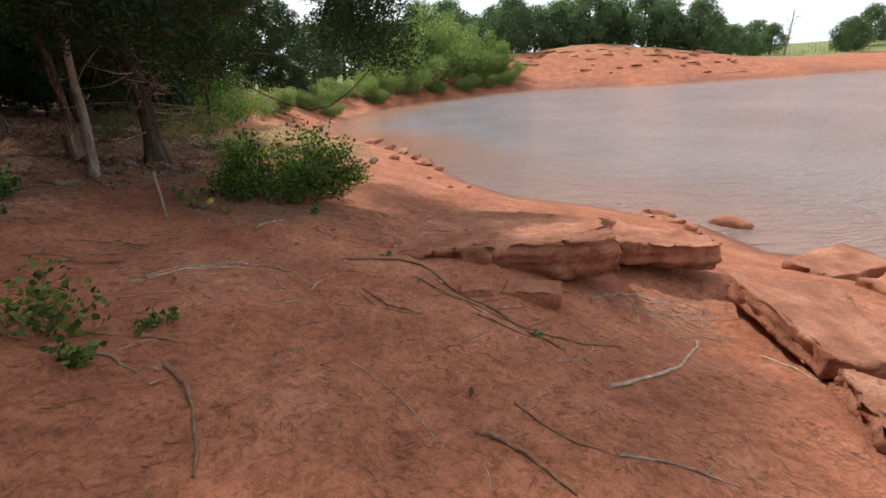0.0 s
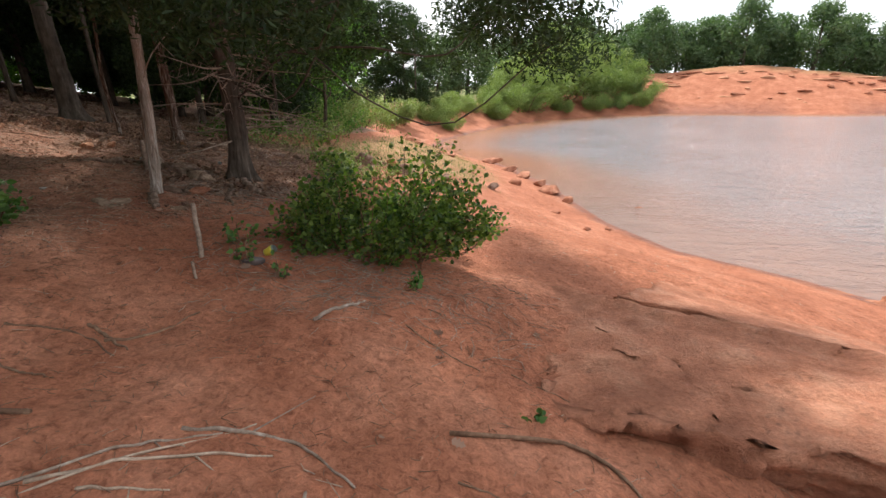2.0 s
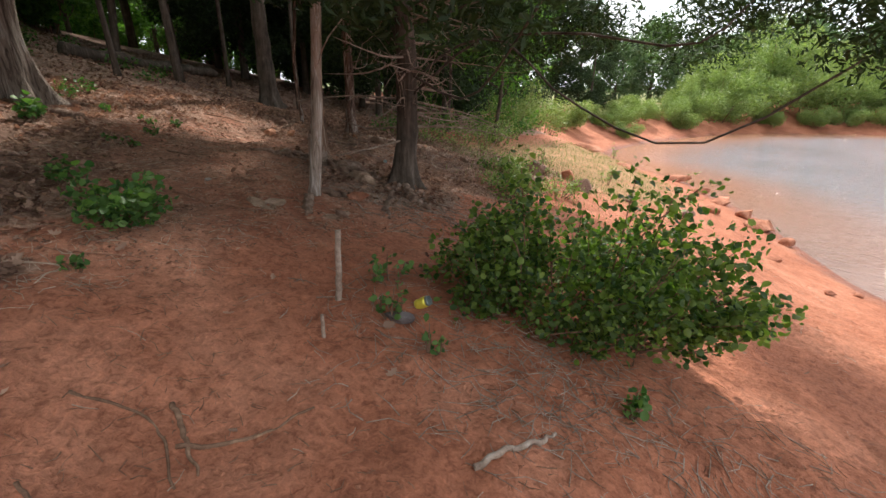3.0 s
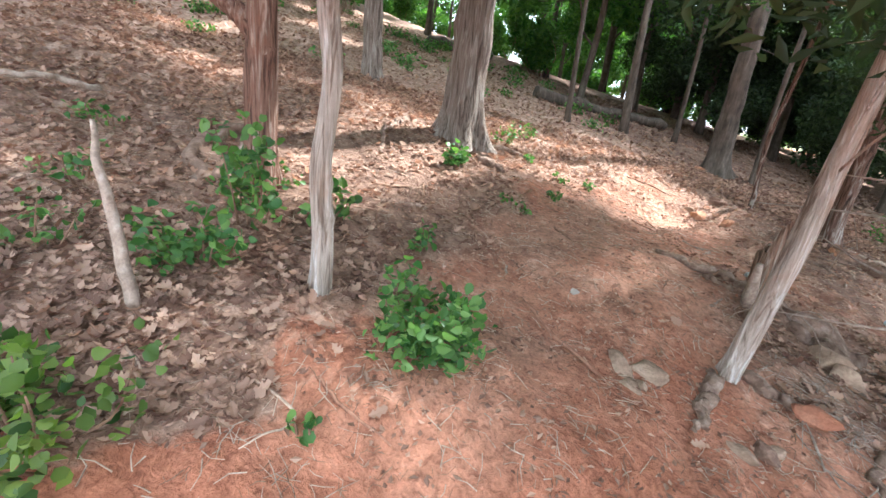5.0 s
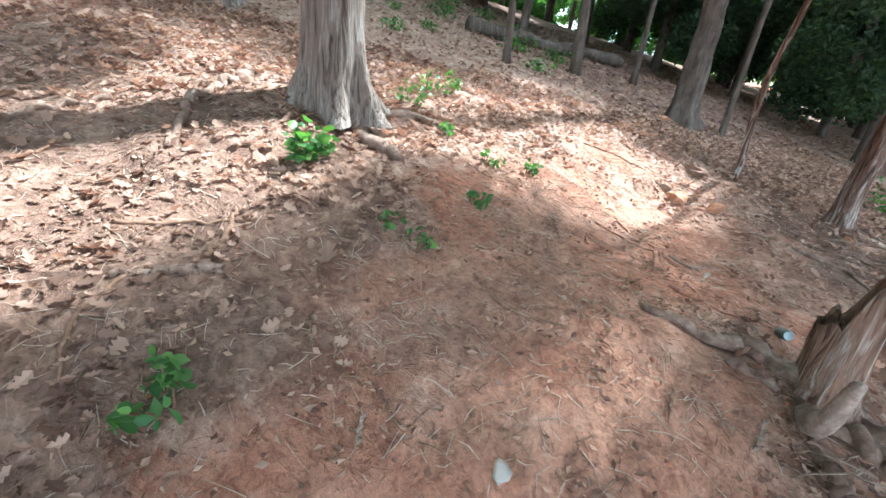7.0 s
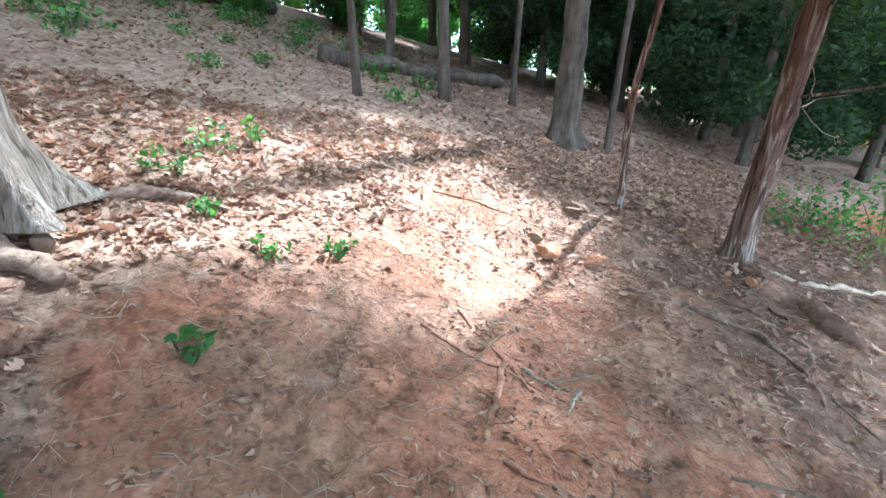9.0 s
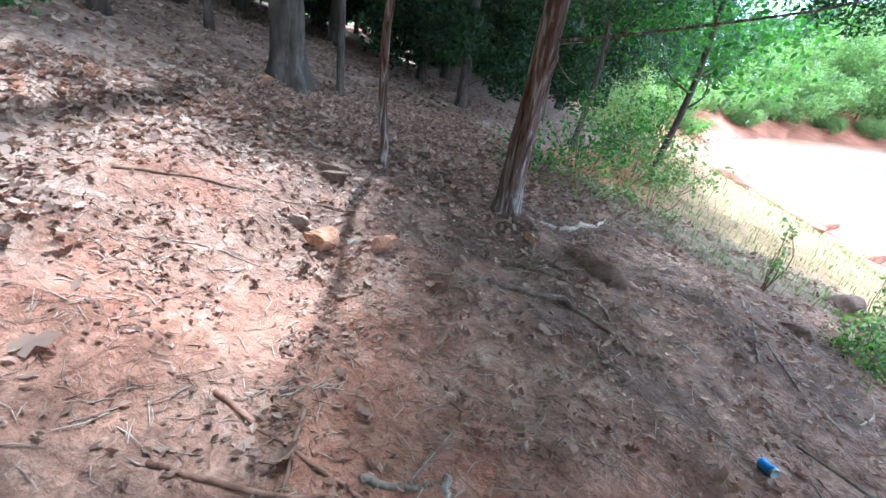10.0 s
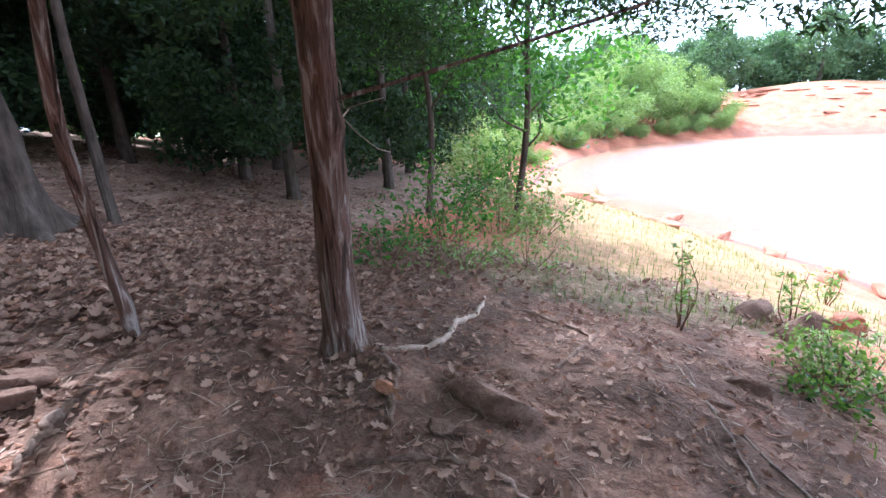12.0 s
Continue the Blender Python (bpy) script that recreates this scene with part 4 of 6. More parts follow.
# vine-covered bush on the bank
rng = np.random.default_rng(80)
bz = ground_z(-2.25, 5.98)
bush = thing("vine_bush", (-2.25, 5.98, bz), "dense green vine-covered bush growing on red clay", "bush")
cs, st = [], []
for k in range(90):
    a, d = rng.uniform(0, 6.28), math.sqrt(rng.uniform(0, 1))
    h = (0.3 + 0.8 * (1 - d * d)) * rng.uniform(0.45, 1.25)
    tip = np.array([-2.3 + 1.25 * d * math.cos(a) + 0.1, 5.93 + 0.75 * d * math.sin(a) + 0.25 * d * math.cos(a), bz - 0.05 + h])
    low = np.array([-2.35 + 0.7 * d * math.cos(a), 5.88 + 0.5 * d * math.sin(a), bz - 0.05])
    st.append(tube([low, (low + tip) / 2 + rng.normal(size=3) * 0.1, tip], 0.008, 0.003, 5, 7, 0.1, k))
    cs += [low * (1 - u) + tip * u for u in (0.4, 0.65, 0.85, 1.0)]
for shape in st:
    part("stem", shape, M_TWIG, bush)
part("foliage", leaves(rng, clumps(rng, cs, 11500, 0.17, 1.0), 0.047, 0.5, 0.3, 0.72, True), M_VINE, bush)

# ---- rocks ----
slab_label = "weathered red sandstone slab cracked and undercut on the clay bank"
single("sandstone_slab", rock([(-0.53, 3.97, 2.1), (2.15, 3.71, 2.27), (2.22, 5.07, 2.12), (-0.75, 6.16, 1.98)], 0.46, 3, 0.09, 38, 14, 0.03), M_STONE, (0.84, 4.7, 2.0), slab_label, "rock")
single("sandstone_slab", rock([(2.39, 4.54, 1.93), (3.66, 4.35, 1.86), (3.91, 4.87, 1.80), (2.48, 5.72, 1.86)], 0.3, 5, 0.06, 24, 9, 0.03), M_STONE, (3.05, 4.87, 1.6), "tilted red sandstone slab over a dark hollow", "rock")
single("sandstone_slab", rock([(3.64, 4.14, 1.66), (3.38, 2.14, 1.80), (4.15, 2.13, 1.66), (5, 4, 1.42)], 0.26, 7, 0.05, 26, 8, 0.03), M_STONE, (4.03, 3.21, 1.5), "long flat red sandstone slab broken along its edge", "rock")
single("sandstone_slab", rock([(3.32, 2.01, 1.80), (2.97, 1.17, 1.92), (3.68, 1.1, 1.78), (3.99, 1.91, 1.68)], 0.28, 9, 0.06, 20, 8, 0.04), M_STONE, (3.43, 1.51, 1.6), "broken end of a flat red sandstone slab", "rock")
single("sandstone_slab", rock([(0.2, 6.07, 1.985), (2.42, 5.16, 2.05), (3.36, 6.18, 1.5), (0.86, 7.47, 1.62)], 0.3, 15, 0.05, 24, 8, 0.06), M_STONE, (1.6, 6.22, 1.7), "lower red sandstone slab behind a crack", "rock")
fallen = "loose red sandstone rocks"
for k, (x, y, w, d, h, turn, mat, label) in enumerate((
        (0.57, 3.09, 0.36, 0.22, 0.14, 5, M_STONE, "flat red sandstone block broken from the slab above"),
        (1.14, 3.23, 0.62, 0.34, 0.2, -6, M_STONE, "flat red sandstone block broken from the slab above"),
        (6.38, 5.79, 1.6, 0.9, 0.4, 20, M_STONE, "flat red rock at the water's edge"),
        (7.24, 4.55, 2.4, 1.4, 0.4, 15, M_STONE, "broad flat red rock at the water's edge"),
        (4.95, 11.63, 1.3, 0.7, 0.5, -40, M_STONE, "layered red rock in the shallows"),
        (5.48, 11.01, 1.4, 0.6, 0.4, -38, M_STONE, "layered red rock in the shallows"),
        (5.99, 11.21, 1.5, 0.7, 0.5, -30, M_STONE, "layered red rock in the shallows"),
        (5.8, 10.2, 1.2, 0.6, 0.4, -35, M_STONE, "layered red rock in the shallows"),
        (6.4, 10.5, 1.3, 0.7, 0.45, -25, M_STONE, "layered red rock in the shallows"),
        (7.4, 10.3, 1.2, 0.8, 0.75, -20, M_STONE, "rounded red rock standing in the shallows"),
        (5.9, 9.3, 0.6, 0.35, 0.3, 10, M_STONE, "small red rock at the waterline"),
        (5.32, 8.12, 0.7, 0.25, 0.2, 10, M_STONE, "small red rock at the waterline"),
        (2.1, 14.26, 0.34, 0.26, 0.42, 10, M_STONE, "small rock breaking the water"),
        (4.37, 17.98, 0.55, 0.28, 2.2, 0, M_STONE, "small rock breaking the water"),
        (-0.39, 24.8, 0.5, 0.3, 1.9, 0, M_STONE, "small rock breaking the water"),
        (1.99, 17.86, 0.6, 0.2, 0.9, 20, M_STONE, "small rock breaking the water"),
        (4.9, 15.36, 0.8, 0.4, 1.4, -30, M_STONE, "flat rock just under the water"),
        (-1.06, 18.92, 1.3, 0.9, 0.55, 60, M_STONE, "brown rock on the shoreline"),
        (-0.48, 17.82, 0.6, 0.4, 0.3, 40, M_STONE, "brown rock on the shoreline"),
        (-1.6, 20.2, 1.3, 0.7, 0.5, 70, M_STONE, "brown rock on the shoreline"),
        (-2.4, 21.6, 1.4, 0.7, 0.45, 60, M_STONE, "brown rock on the shoreline"),
        (-3.3, 23.2, 1.6, 0.7, 0.45, 55, M_STONE, "brown rock on the shoreline"),
        (-4.5, 25, 1.8, 0.7, 0.4, 50, M_STONE, "brown rock on the shoreline"),
        (-2.39, 18.66, 0.9, 0.5, 0.4, 30, M_STONE, "brown rock on the shoreline"),
        (-5.5, 12.14, 0.75, 0.5, 0.5, 20, M_BUFF, "grey-red boulder on the bank"),
        (-4.93, 12.71, 0.5, 0.4, 0.35, 50, M_STONE, "grey-red boulder on the bank"),
        (-6.71, 10.29, 0.36, 0.2, 0.16, -20, M_BUFF, "half-buried buff stone among weeds"),
        (-5.73, 12.69, 0.6, 0.4, 0.3, 10, M_BUFF, "grey-red boulder on the bank"),
        (-9.89, 8.88, 0.3, 0.2, 0.2, 10, M_BUFF, "dull brown stone among dry leaves"),
        (0.76, 14.36, 0.3, 0.22, 0.16, 30, M_STONE, "small stone on wet clay"),
        (0.15, 13.1, 0.35, 0.2, 0.14, 60, M_STONE, "small stone on wet clay"),
        (-0.69, 14.8, 0.4, 0.25, 0.18, 10, M_STONE, "small stone on wet clay"),
        (-7.4, 21.6, 2.2, 0.7, 0.4, -30, M_STONE, "low brown rock by the inlet"),
        (-5.6, 20.4, 1.8, 0.6, 0.34, -35, M_STONE, "low brown rock by the inlet"),
        (-4.32, 11.85, 0.75, 0.5, 0.5, 30, M_BUFF, "grey-red boulder on the bank"),
        (-3.64, 13.39, 0.6, 0.4, 0.35, 60, M_BUFF, "grey-red boulder on the bank"),
        (-2.7, 15.33, 0.8, 0.45, 0.35, 50, M_BUFF, "grey-red boulder on the bank"),
        (-9.15, 8.07, 0.26, 0.22, 0.24, 30, M_ORANGE, "broken orange sandstone rock on the path"),
        (-8.91, 8.34, 0.21, 0.18, 0.2, 70, M_ORANGE, "smaller orange sandstone rock on the path"),
        (-9.84, 8.74, 0.3, 0.2, 0.18, 20, M_BUFF, "dull brown stone among dry leaves"),
        (-12.75, 10.23, 0.3, 0.22, 0.18, 20, M_ORANGE, "orange stone at the oak's foot"),
        (-7.93, 9.68, 0.72, 0.36, 0.3, -24, M_BUFF, "half-buried buff stone in the path"),
        (-7.75, 10.01, 0.42, 0.3, 0.26, -30, M_BUFF, "half-buried buff stone in the path"),
        (-8.37, 9.53, 0.2, 0.12, 0.12, -10, M_ORANGE, "small reddish stone by the cedar"),
        (-5.36, 5.29, 0.3, 0.21, 0.18, 10, M_PALE_STONE, "small grey stone on shaded clay"),
        (-4.86, 5.79, 0.26, 0.18, 0.16, 40, M_PALE_STONE, "small grey stone on shaded clay"),
        (-4.9, 6.03, 0.2, 0.14, 0.12, 80, M_PALE_STONE, "small grey stone on shaded clay"),
        (-9.44, 8.1, 0.25, 0.17, 0.15, 20, M_PALE_STONE, "small grey stone on shaded clay"),
        (-9.08, 8.3, 0.2, 0.14, 0.12, 60, M_PALE_STONE, "small grey stone on shaded clay"),
        (-5.22, 5.37, 0.16, 0.11, 0.10, 5, M_PALE_STONE, "small grey stone on shaded clay"),
        (-9.93, 8.8, 0.26, 0.18, 0.18, 30, M_BUFF, "dull red stone in leaf litter"),
        (-5.56, 7.06, 0.4, 0.32, 0.3, 30, M_PALE_STONE, "pale flat stone behind the leaning tree"),
        (-8.03, 9.37, 0.2, 0.13, 0.1, -10, M_BUFF, "small buff stone in the path"),
        (-6.42, 10.64, 0.5, 0.26, 0.2, -15, M_BUFF, "half-buried buff stone among weeds"),
        (-8.82, 4.83, 0.24, 0.16, 0.17, 10, M_PALE_STONE, "pale stone at the oak's roots"),
        (-8.87, 4.64, 0.2, 0.15, 0.17, 50, M_PALE_STONE, "pale stone at the oak's roots"),
        (-9.09, 5.03, 0.2, 0.15, 0.14, 80, M_PALE_STONE, "pale stone at the oak's roots"),
        (-5.36, 5.48, 0.34, 0.3, 0.12, 20, M_PALE_STONE, "flat pale stone set in the clay"),
        (-5.18, 5.28, 0.2, 0.15, 0.1, 20, M_PALE_STONE, "flat pale stone set in the clay"),
        (-5.69, 6.98, 0.42, 0.34, 0.3, 20, M_PALE_STONE, "grey stone beside the leaning tree"),
        (-5.1, 6.43, 0.3, 0.22, 0.18, 60, M_STONE, "grey stone beside the leaning tree"),
        (-4.86, 5.92, 0.22, 0.16, 0.14, 0, M_BUFF, "buff stone by the leaning tree"))):
    flat = "flat red" in label
    shape, at = ledge(x, y, w, d, h, turn, 100 + k, None) if flat else boulder(x, y, w, d, h, turn, 100 + k, 0.62 if mat is M_PALE_STONE else 0.56 if "half-buried" in label else 0.33, 0.07, 8, 0.14 + 0.07 * (k % 4) if "layered" in label else 0.07 if "water" in label and "breaking" in label else 0.0 if "under the water" in label else None)
    single("rock", shape, mat, at, label, "rock", fallen, smooth_shade=mat is not M_ORANGE)
# ledges of rock across the far red bank
rng = np.random.default_rng(140)
for k in range(80):
    x, y = rng.uniform(6, 46), 0
    y = 72.5 + rng.uniform(1.0, 13.0) + 0.02 * (x - 25) ** 2 * 0.1
    shape, at = boulder(x, y, rng.uniform(0.8, 3.2) * (1 + 0.6 * (k % 9 == 0)), rng.uniform(0.6, 1.5), rng.uniform(0.3, 0.6), rng.uniform(-25, 25), 150 + k, 0.6, 0.07, 5)
    single("rock_ledge", shape, M_STONE if k % 3 else M_ORANGE, at, "pale red rock ledge on the far eroded bank", "rock", "far bank ledges")


# ---- roots, sticks and logs ----
def stick(name, label, pts, r0, r1, mat, seed, lift=0.35, group="", sides=7, rings=14, category="stick", rough=0.14, forks=0):
    """A branch lying on the ground through the plan's points (x, y[, metres over the ground])."""
    p = [(q[0], q[1], ground_z(q[0], q[1]) + r0 * lift + (q[2] if len(q) > 2 else 0)) for q in pts]
    line = spline(p, rings)
    if all(len(q) == 2 for q in pts):
        line[:, 2] = surface(line[:, 0], line[:, 1]) + r0 * lift
    rng = np.random.default_rng(seed)
    line[1:-1] += rng.normal(size=(rings - 2, 3)) * r0 * (0.35 if lift else 0.1)
    shapes = [tube(line, r0, r1, sides, rings * 2, rough, seed)]
    for k in range(forks):
        i = rng.integers(rings // 3, rings - 2)
        d = line[i + 1] - line[i]
        d = d / np.linalg.norm(d)
        s = np.array([-d[1], d[0], 0.15]) * rng.choice([-1, 1]) + d * 0.8
        shapes.append(tube([line[i], line[i] + s * 0.1, line[i] + s * rng.uniform(0.15, 0.32)], r1 * 0.9, r1 * 0.4, 5, 6, 0.1, k))
    return single(name, join(*shapes), mat, tuple(line[0]), label, category, group)


stick("driftwood_branch", "curved bleached driftwood branch on red clay", [(1.45, 1.64), (1.92, 1.96), (2.26, 2.24), (2.64, 2.74), (2.8, 3)], 0.018, 0.009, M_BLEACHED, 1)
stick("tree_root", "long brown root running below the slab", [(-0.86, 3.46), (-0.09, 3.66), (0.33, 3.07), (0.7, 2.71), (0.98, 2.35), (1.24, 2.1)], 0.013, 0.008, M_TWIG, 2, forks=3)
stick("tree_root", "thin brown root on clay", [(-0.06, 3.27), (0.54, 2.73), (1.24, 2.31), (1.81, 2.4)], 0.012, 0.006, M_TWIG, 3, forks=2)
for k, (pts, r, mat, f) in enumerate((
        ([(-2.32, 2.26), (-2.12, 2.53), (-1.74, 3.08)], 0.008, M_BLEACHED, 1),
        ([(1.51, 2.51), (1.47, 2.16), (1.05, 1.79)], 0.008, M_DEAD, 2),
        ([(0.56, 2.5), (0.86, 2.32), (1.15, 2.22)], 0.009, M_TWIG, 1),
        ([(0.64, 2.18), (0.41, 1.92), (0.27, 1.79)], 0.006, M_TWIG, 2),
        ([(1.35, 3.16), (1.67, 2.95)], 0.005, M_DEAD, 1),
        ([(2.46, 3.72), (2.96, 3.61), (3.73, 3.67)], 0.009, M_BLEACHED, 2),
        ([(3.32, 2.8), (3.43, 2.49), (3.5, 2.17)], 0.012, M_BLEACHED, 1),
        ([(1.9, 3.64), (2.23, 3.88), (2.53, 4.01)], 0.013, M_BLEACHED, 2),
        ([(2.46, 3.86), (2.3, 3.19)], 0.008, M_BLEACHED, 1),
        ([(1.94, 1.97), (2.25, 1.71)], 0.005, M_TWIG, 2),
        ([(0.6, 1.81), (0.72, 1.69)], 0.005, M_TWIG, 1),
        ([(-2.26, 2.43), (-1.91, 2.73), (-1.56, 2.95)], 0.011, M_BLEACHED, 1),
        ([(-2.05, 2.47), (-1.76, 2.6)], 0.009, M_BLEACHED, 1),
        ([(-0.94, 2.6), (-0.89, 2.85)], 0.009, M_BLEACHED, 1),
        ([(-1.11, 2.2), (-0.96, 2.28), (-0.79, 2.44)], 0.006, M_BLEACHED, 0),
        ([(-0.51, 2.67), (-0.32, 2.46)], 0.007, M_TWIG, 1),
        ([(-0.24, 2.42), (-0.02, 2.3)], 0.008, M_TWIG, 0),
        ([(0.18, 2.95), (0.45, 2.73), (0.72, 2.45)], 0.009, M_TWIG, 1),
        ([(-0.74, 3.16), (-0.53, 3.15), (-0.52, 2.98)], 0.007, M_TWIG, 1),
        ([(-3.47, 2.6), (-3.31, 2.68), (-3.08, 2.7)], 0.01, M_TWIG, 0),
        ([(-3.31, 3.48), (-2.86, 3.36)], 0.014, M_TWIG, 0),
        ([(-2.33, 1.99), (-2.02, 2.09), (-1.85, 2.23)], 0.008, M_DEAD, 0),
        ([(-0.64, 4.29), (-0.22, 4.14)], 0.006, M_TWIG, 0),
        ([(-3.19, 2.92), (-2.85, 2.95)], 0.01, M_TWIG, 0),
        ([(0.63, 2.9), (0.62, 2.6), (0.57, 2.48)], 0.006, M_DEAD, 0),
        ([(-7.26, 3.53), (-7.36, 3.9), (-7.46, 4.15)], 0.015, M_TWIG, 0),
        ([(-7.11, 3.96), (-7.27, 4.03), (-7.53, 4.02)], 0.02, M_TWIG, 0),
        ([(-7.19, 2.7), (-7.46, 2.95)], 0.013, M_TWIG, 0),
        ([(-7.67, 2.96), (-8, 3.05)], 0.014, M_TWIG, 0),
        ([(-7.15, 4.49), (-6.97, 4.53)], 0.012, M_TWIG, 0),
        ([(-6.51, 4.76), (-6.56, 4.95)], 0.006, M_TWIG, 1),
        ([(-6.21, 4.69), (-6.34, 4.72)], 0.01, M_DEAD, 0),
        ([(-6.79, 5.14), (-6.73, 5.25)], 0.007, M_TWIG, 0),
        ([(-8.18, 6.23), (-7.82, 6.12)], 0.01, M_TWIG, 0),
        ([(-7.28, 6.33), (-7.33, 6.51)], 0.01, M_ROOT, 0),
        ([(-6.39, 4.79), (-6.27, 4.86), (-6.35, 4.97)], 0.007, M_TWIG, 1),
        ([(-6.39, 6.1), (-6.23, 5.98)], 0.008, M_TWIG, 0),
        ([(-6.11, 6.33), (-6.25, 6.51)], 0.012, M_DEAD, 0),
        ([(-7.29, 6.69), (-7.01, 6.97), (-7.04, 7.25)], 0.012, M_ROOT, 0),
        ([(-6.66, 9.59), (-6.7, 9.99), (-6.75, 10.69)], 0.008, M_DEAD, 0),
        ([(-8.46, 8.98), (-8.49, 9.13)], 0.01, M_TWIG, 0),
        ([(-1.36, 1.21), (-1.11, 1.01), (-0.92, 0.73), (-0.75, 0.42)], 0.016, M_TWIG, 1),
        ([(-1.91, 1.14), (-1.69, 1.18), (-1.42, 1.08)], 0.012, M_DEAD, 1),
        ([(-1.98, 1.38), (-1.64, 1.44), (-1.33, 1.41)], 0.012, M_TWIG, 0),
        ([(0.49, 0.95), (0.71, 0.81), (0.94, 0.55)], 0.016, M_TWIG, 1),
        ([(1.24, 0.86), (1.53, 0.86), (1.86, 0.78)], 0.011, M_DEAD, 2),
        ([(-0.32, 1.49), (-0.03, 1.26), (0.29, 0.84)], 0.005, M_BLEACHED, 0),
        ([(-2.34, 2.33), (-2.09, 2.71), (-1.83, 2.96)], 0.009, M_DEAD, 1),
        ([(0.73, 1.22), (0.97, 0.93), (1.22, 0.85)], 0.007, M_TWIG, 1),
        ([(-0.5, 2.77), (-0.21, 2.48), (0.08, 2.3)], 0.010, M_TWIG, 0),
        ([(-2, 2.9), (-1.56, 3.07), (-1.15, 2.94)], 0.012, M_DEAD, 1),
        ([(-1.32, 2.83), (-1.2, 2.6), (-1.08, 2.45)], 0.008, M_DEAD, 0),
        ([(-2.62, 2.7), (-3.02, 2.56), (-3.21, 2.34)], 0.014, M_TWIG, 0),
        ([(-3.05, 3.37), (-2.9, 3.62), (-2.84, 3.91)], 0.012, M_TWIG, 0),
        ([(-3.55, 3.19), (-3.25, 3.37), (-2.85, 3.27)], 0.010, M_TWIG, 0),
        ([(-2.06, 4.13), (-1.94, 4.38), (-1.87, 4.59)], 0.02, M_DEAD, 0),
        ([(-1.46, 4.41), (-1.12, 4.27), (-0.84, 4.19)], 0.008, M_TWIG, 0),
        ([(2.55, 4.01), (2.96, 3.76), (3.36, 3.76)], 0.012, M_DEAD, 3),
        ([(2.65, 3.83), (3.06, 4), (3.46, 3.61)], 0.010, M_DEAD, 3),
        ([(2.44, 3.62), (2.8, 3.56), (2.95, 3.28)], 0.008, M_DEAD, 2),
        ([(-8.3, 6.67), (-7.94, 6.89), (-7.59, 7.19)], 0.011, M_ROOT, 0),
        ([(-8.46, 6.97), (-7.98, 7.01), (-7.68, 7.05)], 0.012, M_ROOT, 0),
        ([(-8.2, 7.16), (-7.95, 6.86), (-7.8, 6.65)], 0.010, M_TWIG, 0),
        ([(-7.83, 7.08), (-7.71, 7.18), (-7.66, 7.26)], 0.014, M_DEAD, 1),
        ([(-7.64, 7.31), (-7.58, 7.23), (-7.5, 7.14)], 0.016, M_DEAD, 0),
        ([(-10.06, 7.33), (-9.84, 7.91), (-9.29, 8.6)], 0.010, M_TWIG, 1),
        ([(-9.54, 7.19), (-9.39, 7.47), (-9.24, 7.61)], 0.006, M_BLEACHED, 0),
        ([(-8.54, 8.38), (-8.3, 8.6), (-8.12, 8.64)], 0.010, M_DEAD, 1),
        ([(-7.21, 5.34), (-6.92, 5.46), (-6.76, 5.7)], 0.012, M_TWIG, 0),
        ([(-5.93, 4.76), (-5.54, 4.93), (-5.14, 5.14)], 0.016, M_ROOT, 0),
        ([(-7.49, 4.5), (-7.2, 4.38), (-6.96, 4.51)], 0.012, M_TWIG, 0),
        ([(-6.99, 3.77), (-6.67, 3.64), (-6.35, 3.72)], 0.014, M_TWIG, 0),
        ([(-6.14, 9.4), (-6.48, 9.67), (-6.72, 10.23), (-6.82, 10.7)], 0.010, M_DEAD, 1),
        ([(-6.07, 9.59), (-5.94, 9.89), (-5.91, 10.18)], 0.008, M_BLEACHED, 0),
        ([(-4.9, 2.61), (-4.71, 2.84), (-4.49, 2.9)], 0.012, M_BLEACHED, 0),
        ([(-4.86, 3.55), (-4.7, 3.7), (-4.56, 3.92)], 0.010, M_ROOT, 0),
        ([(-4.85, 3.16), (-4.64, 3.5), (-4.44, 3.34)], 0.008, M_BLEACHED, 1))):
    stick("fallen_stick", "thin fallen stick lying on bare soil", pts, r, r * 0.45, mat, 200 + k, forks=f, group="fallen sticks")
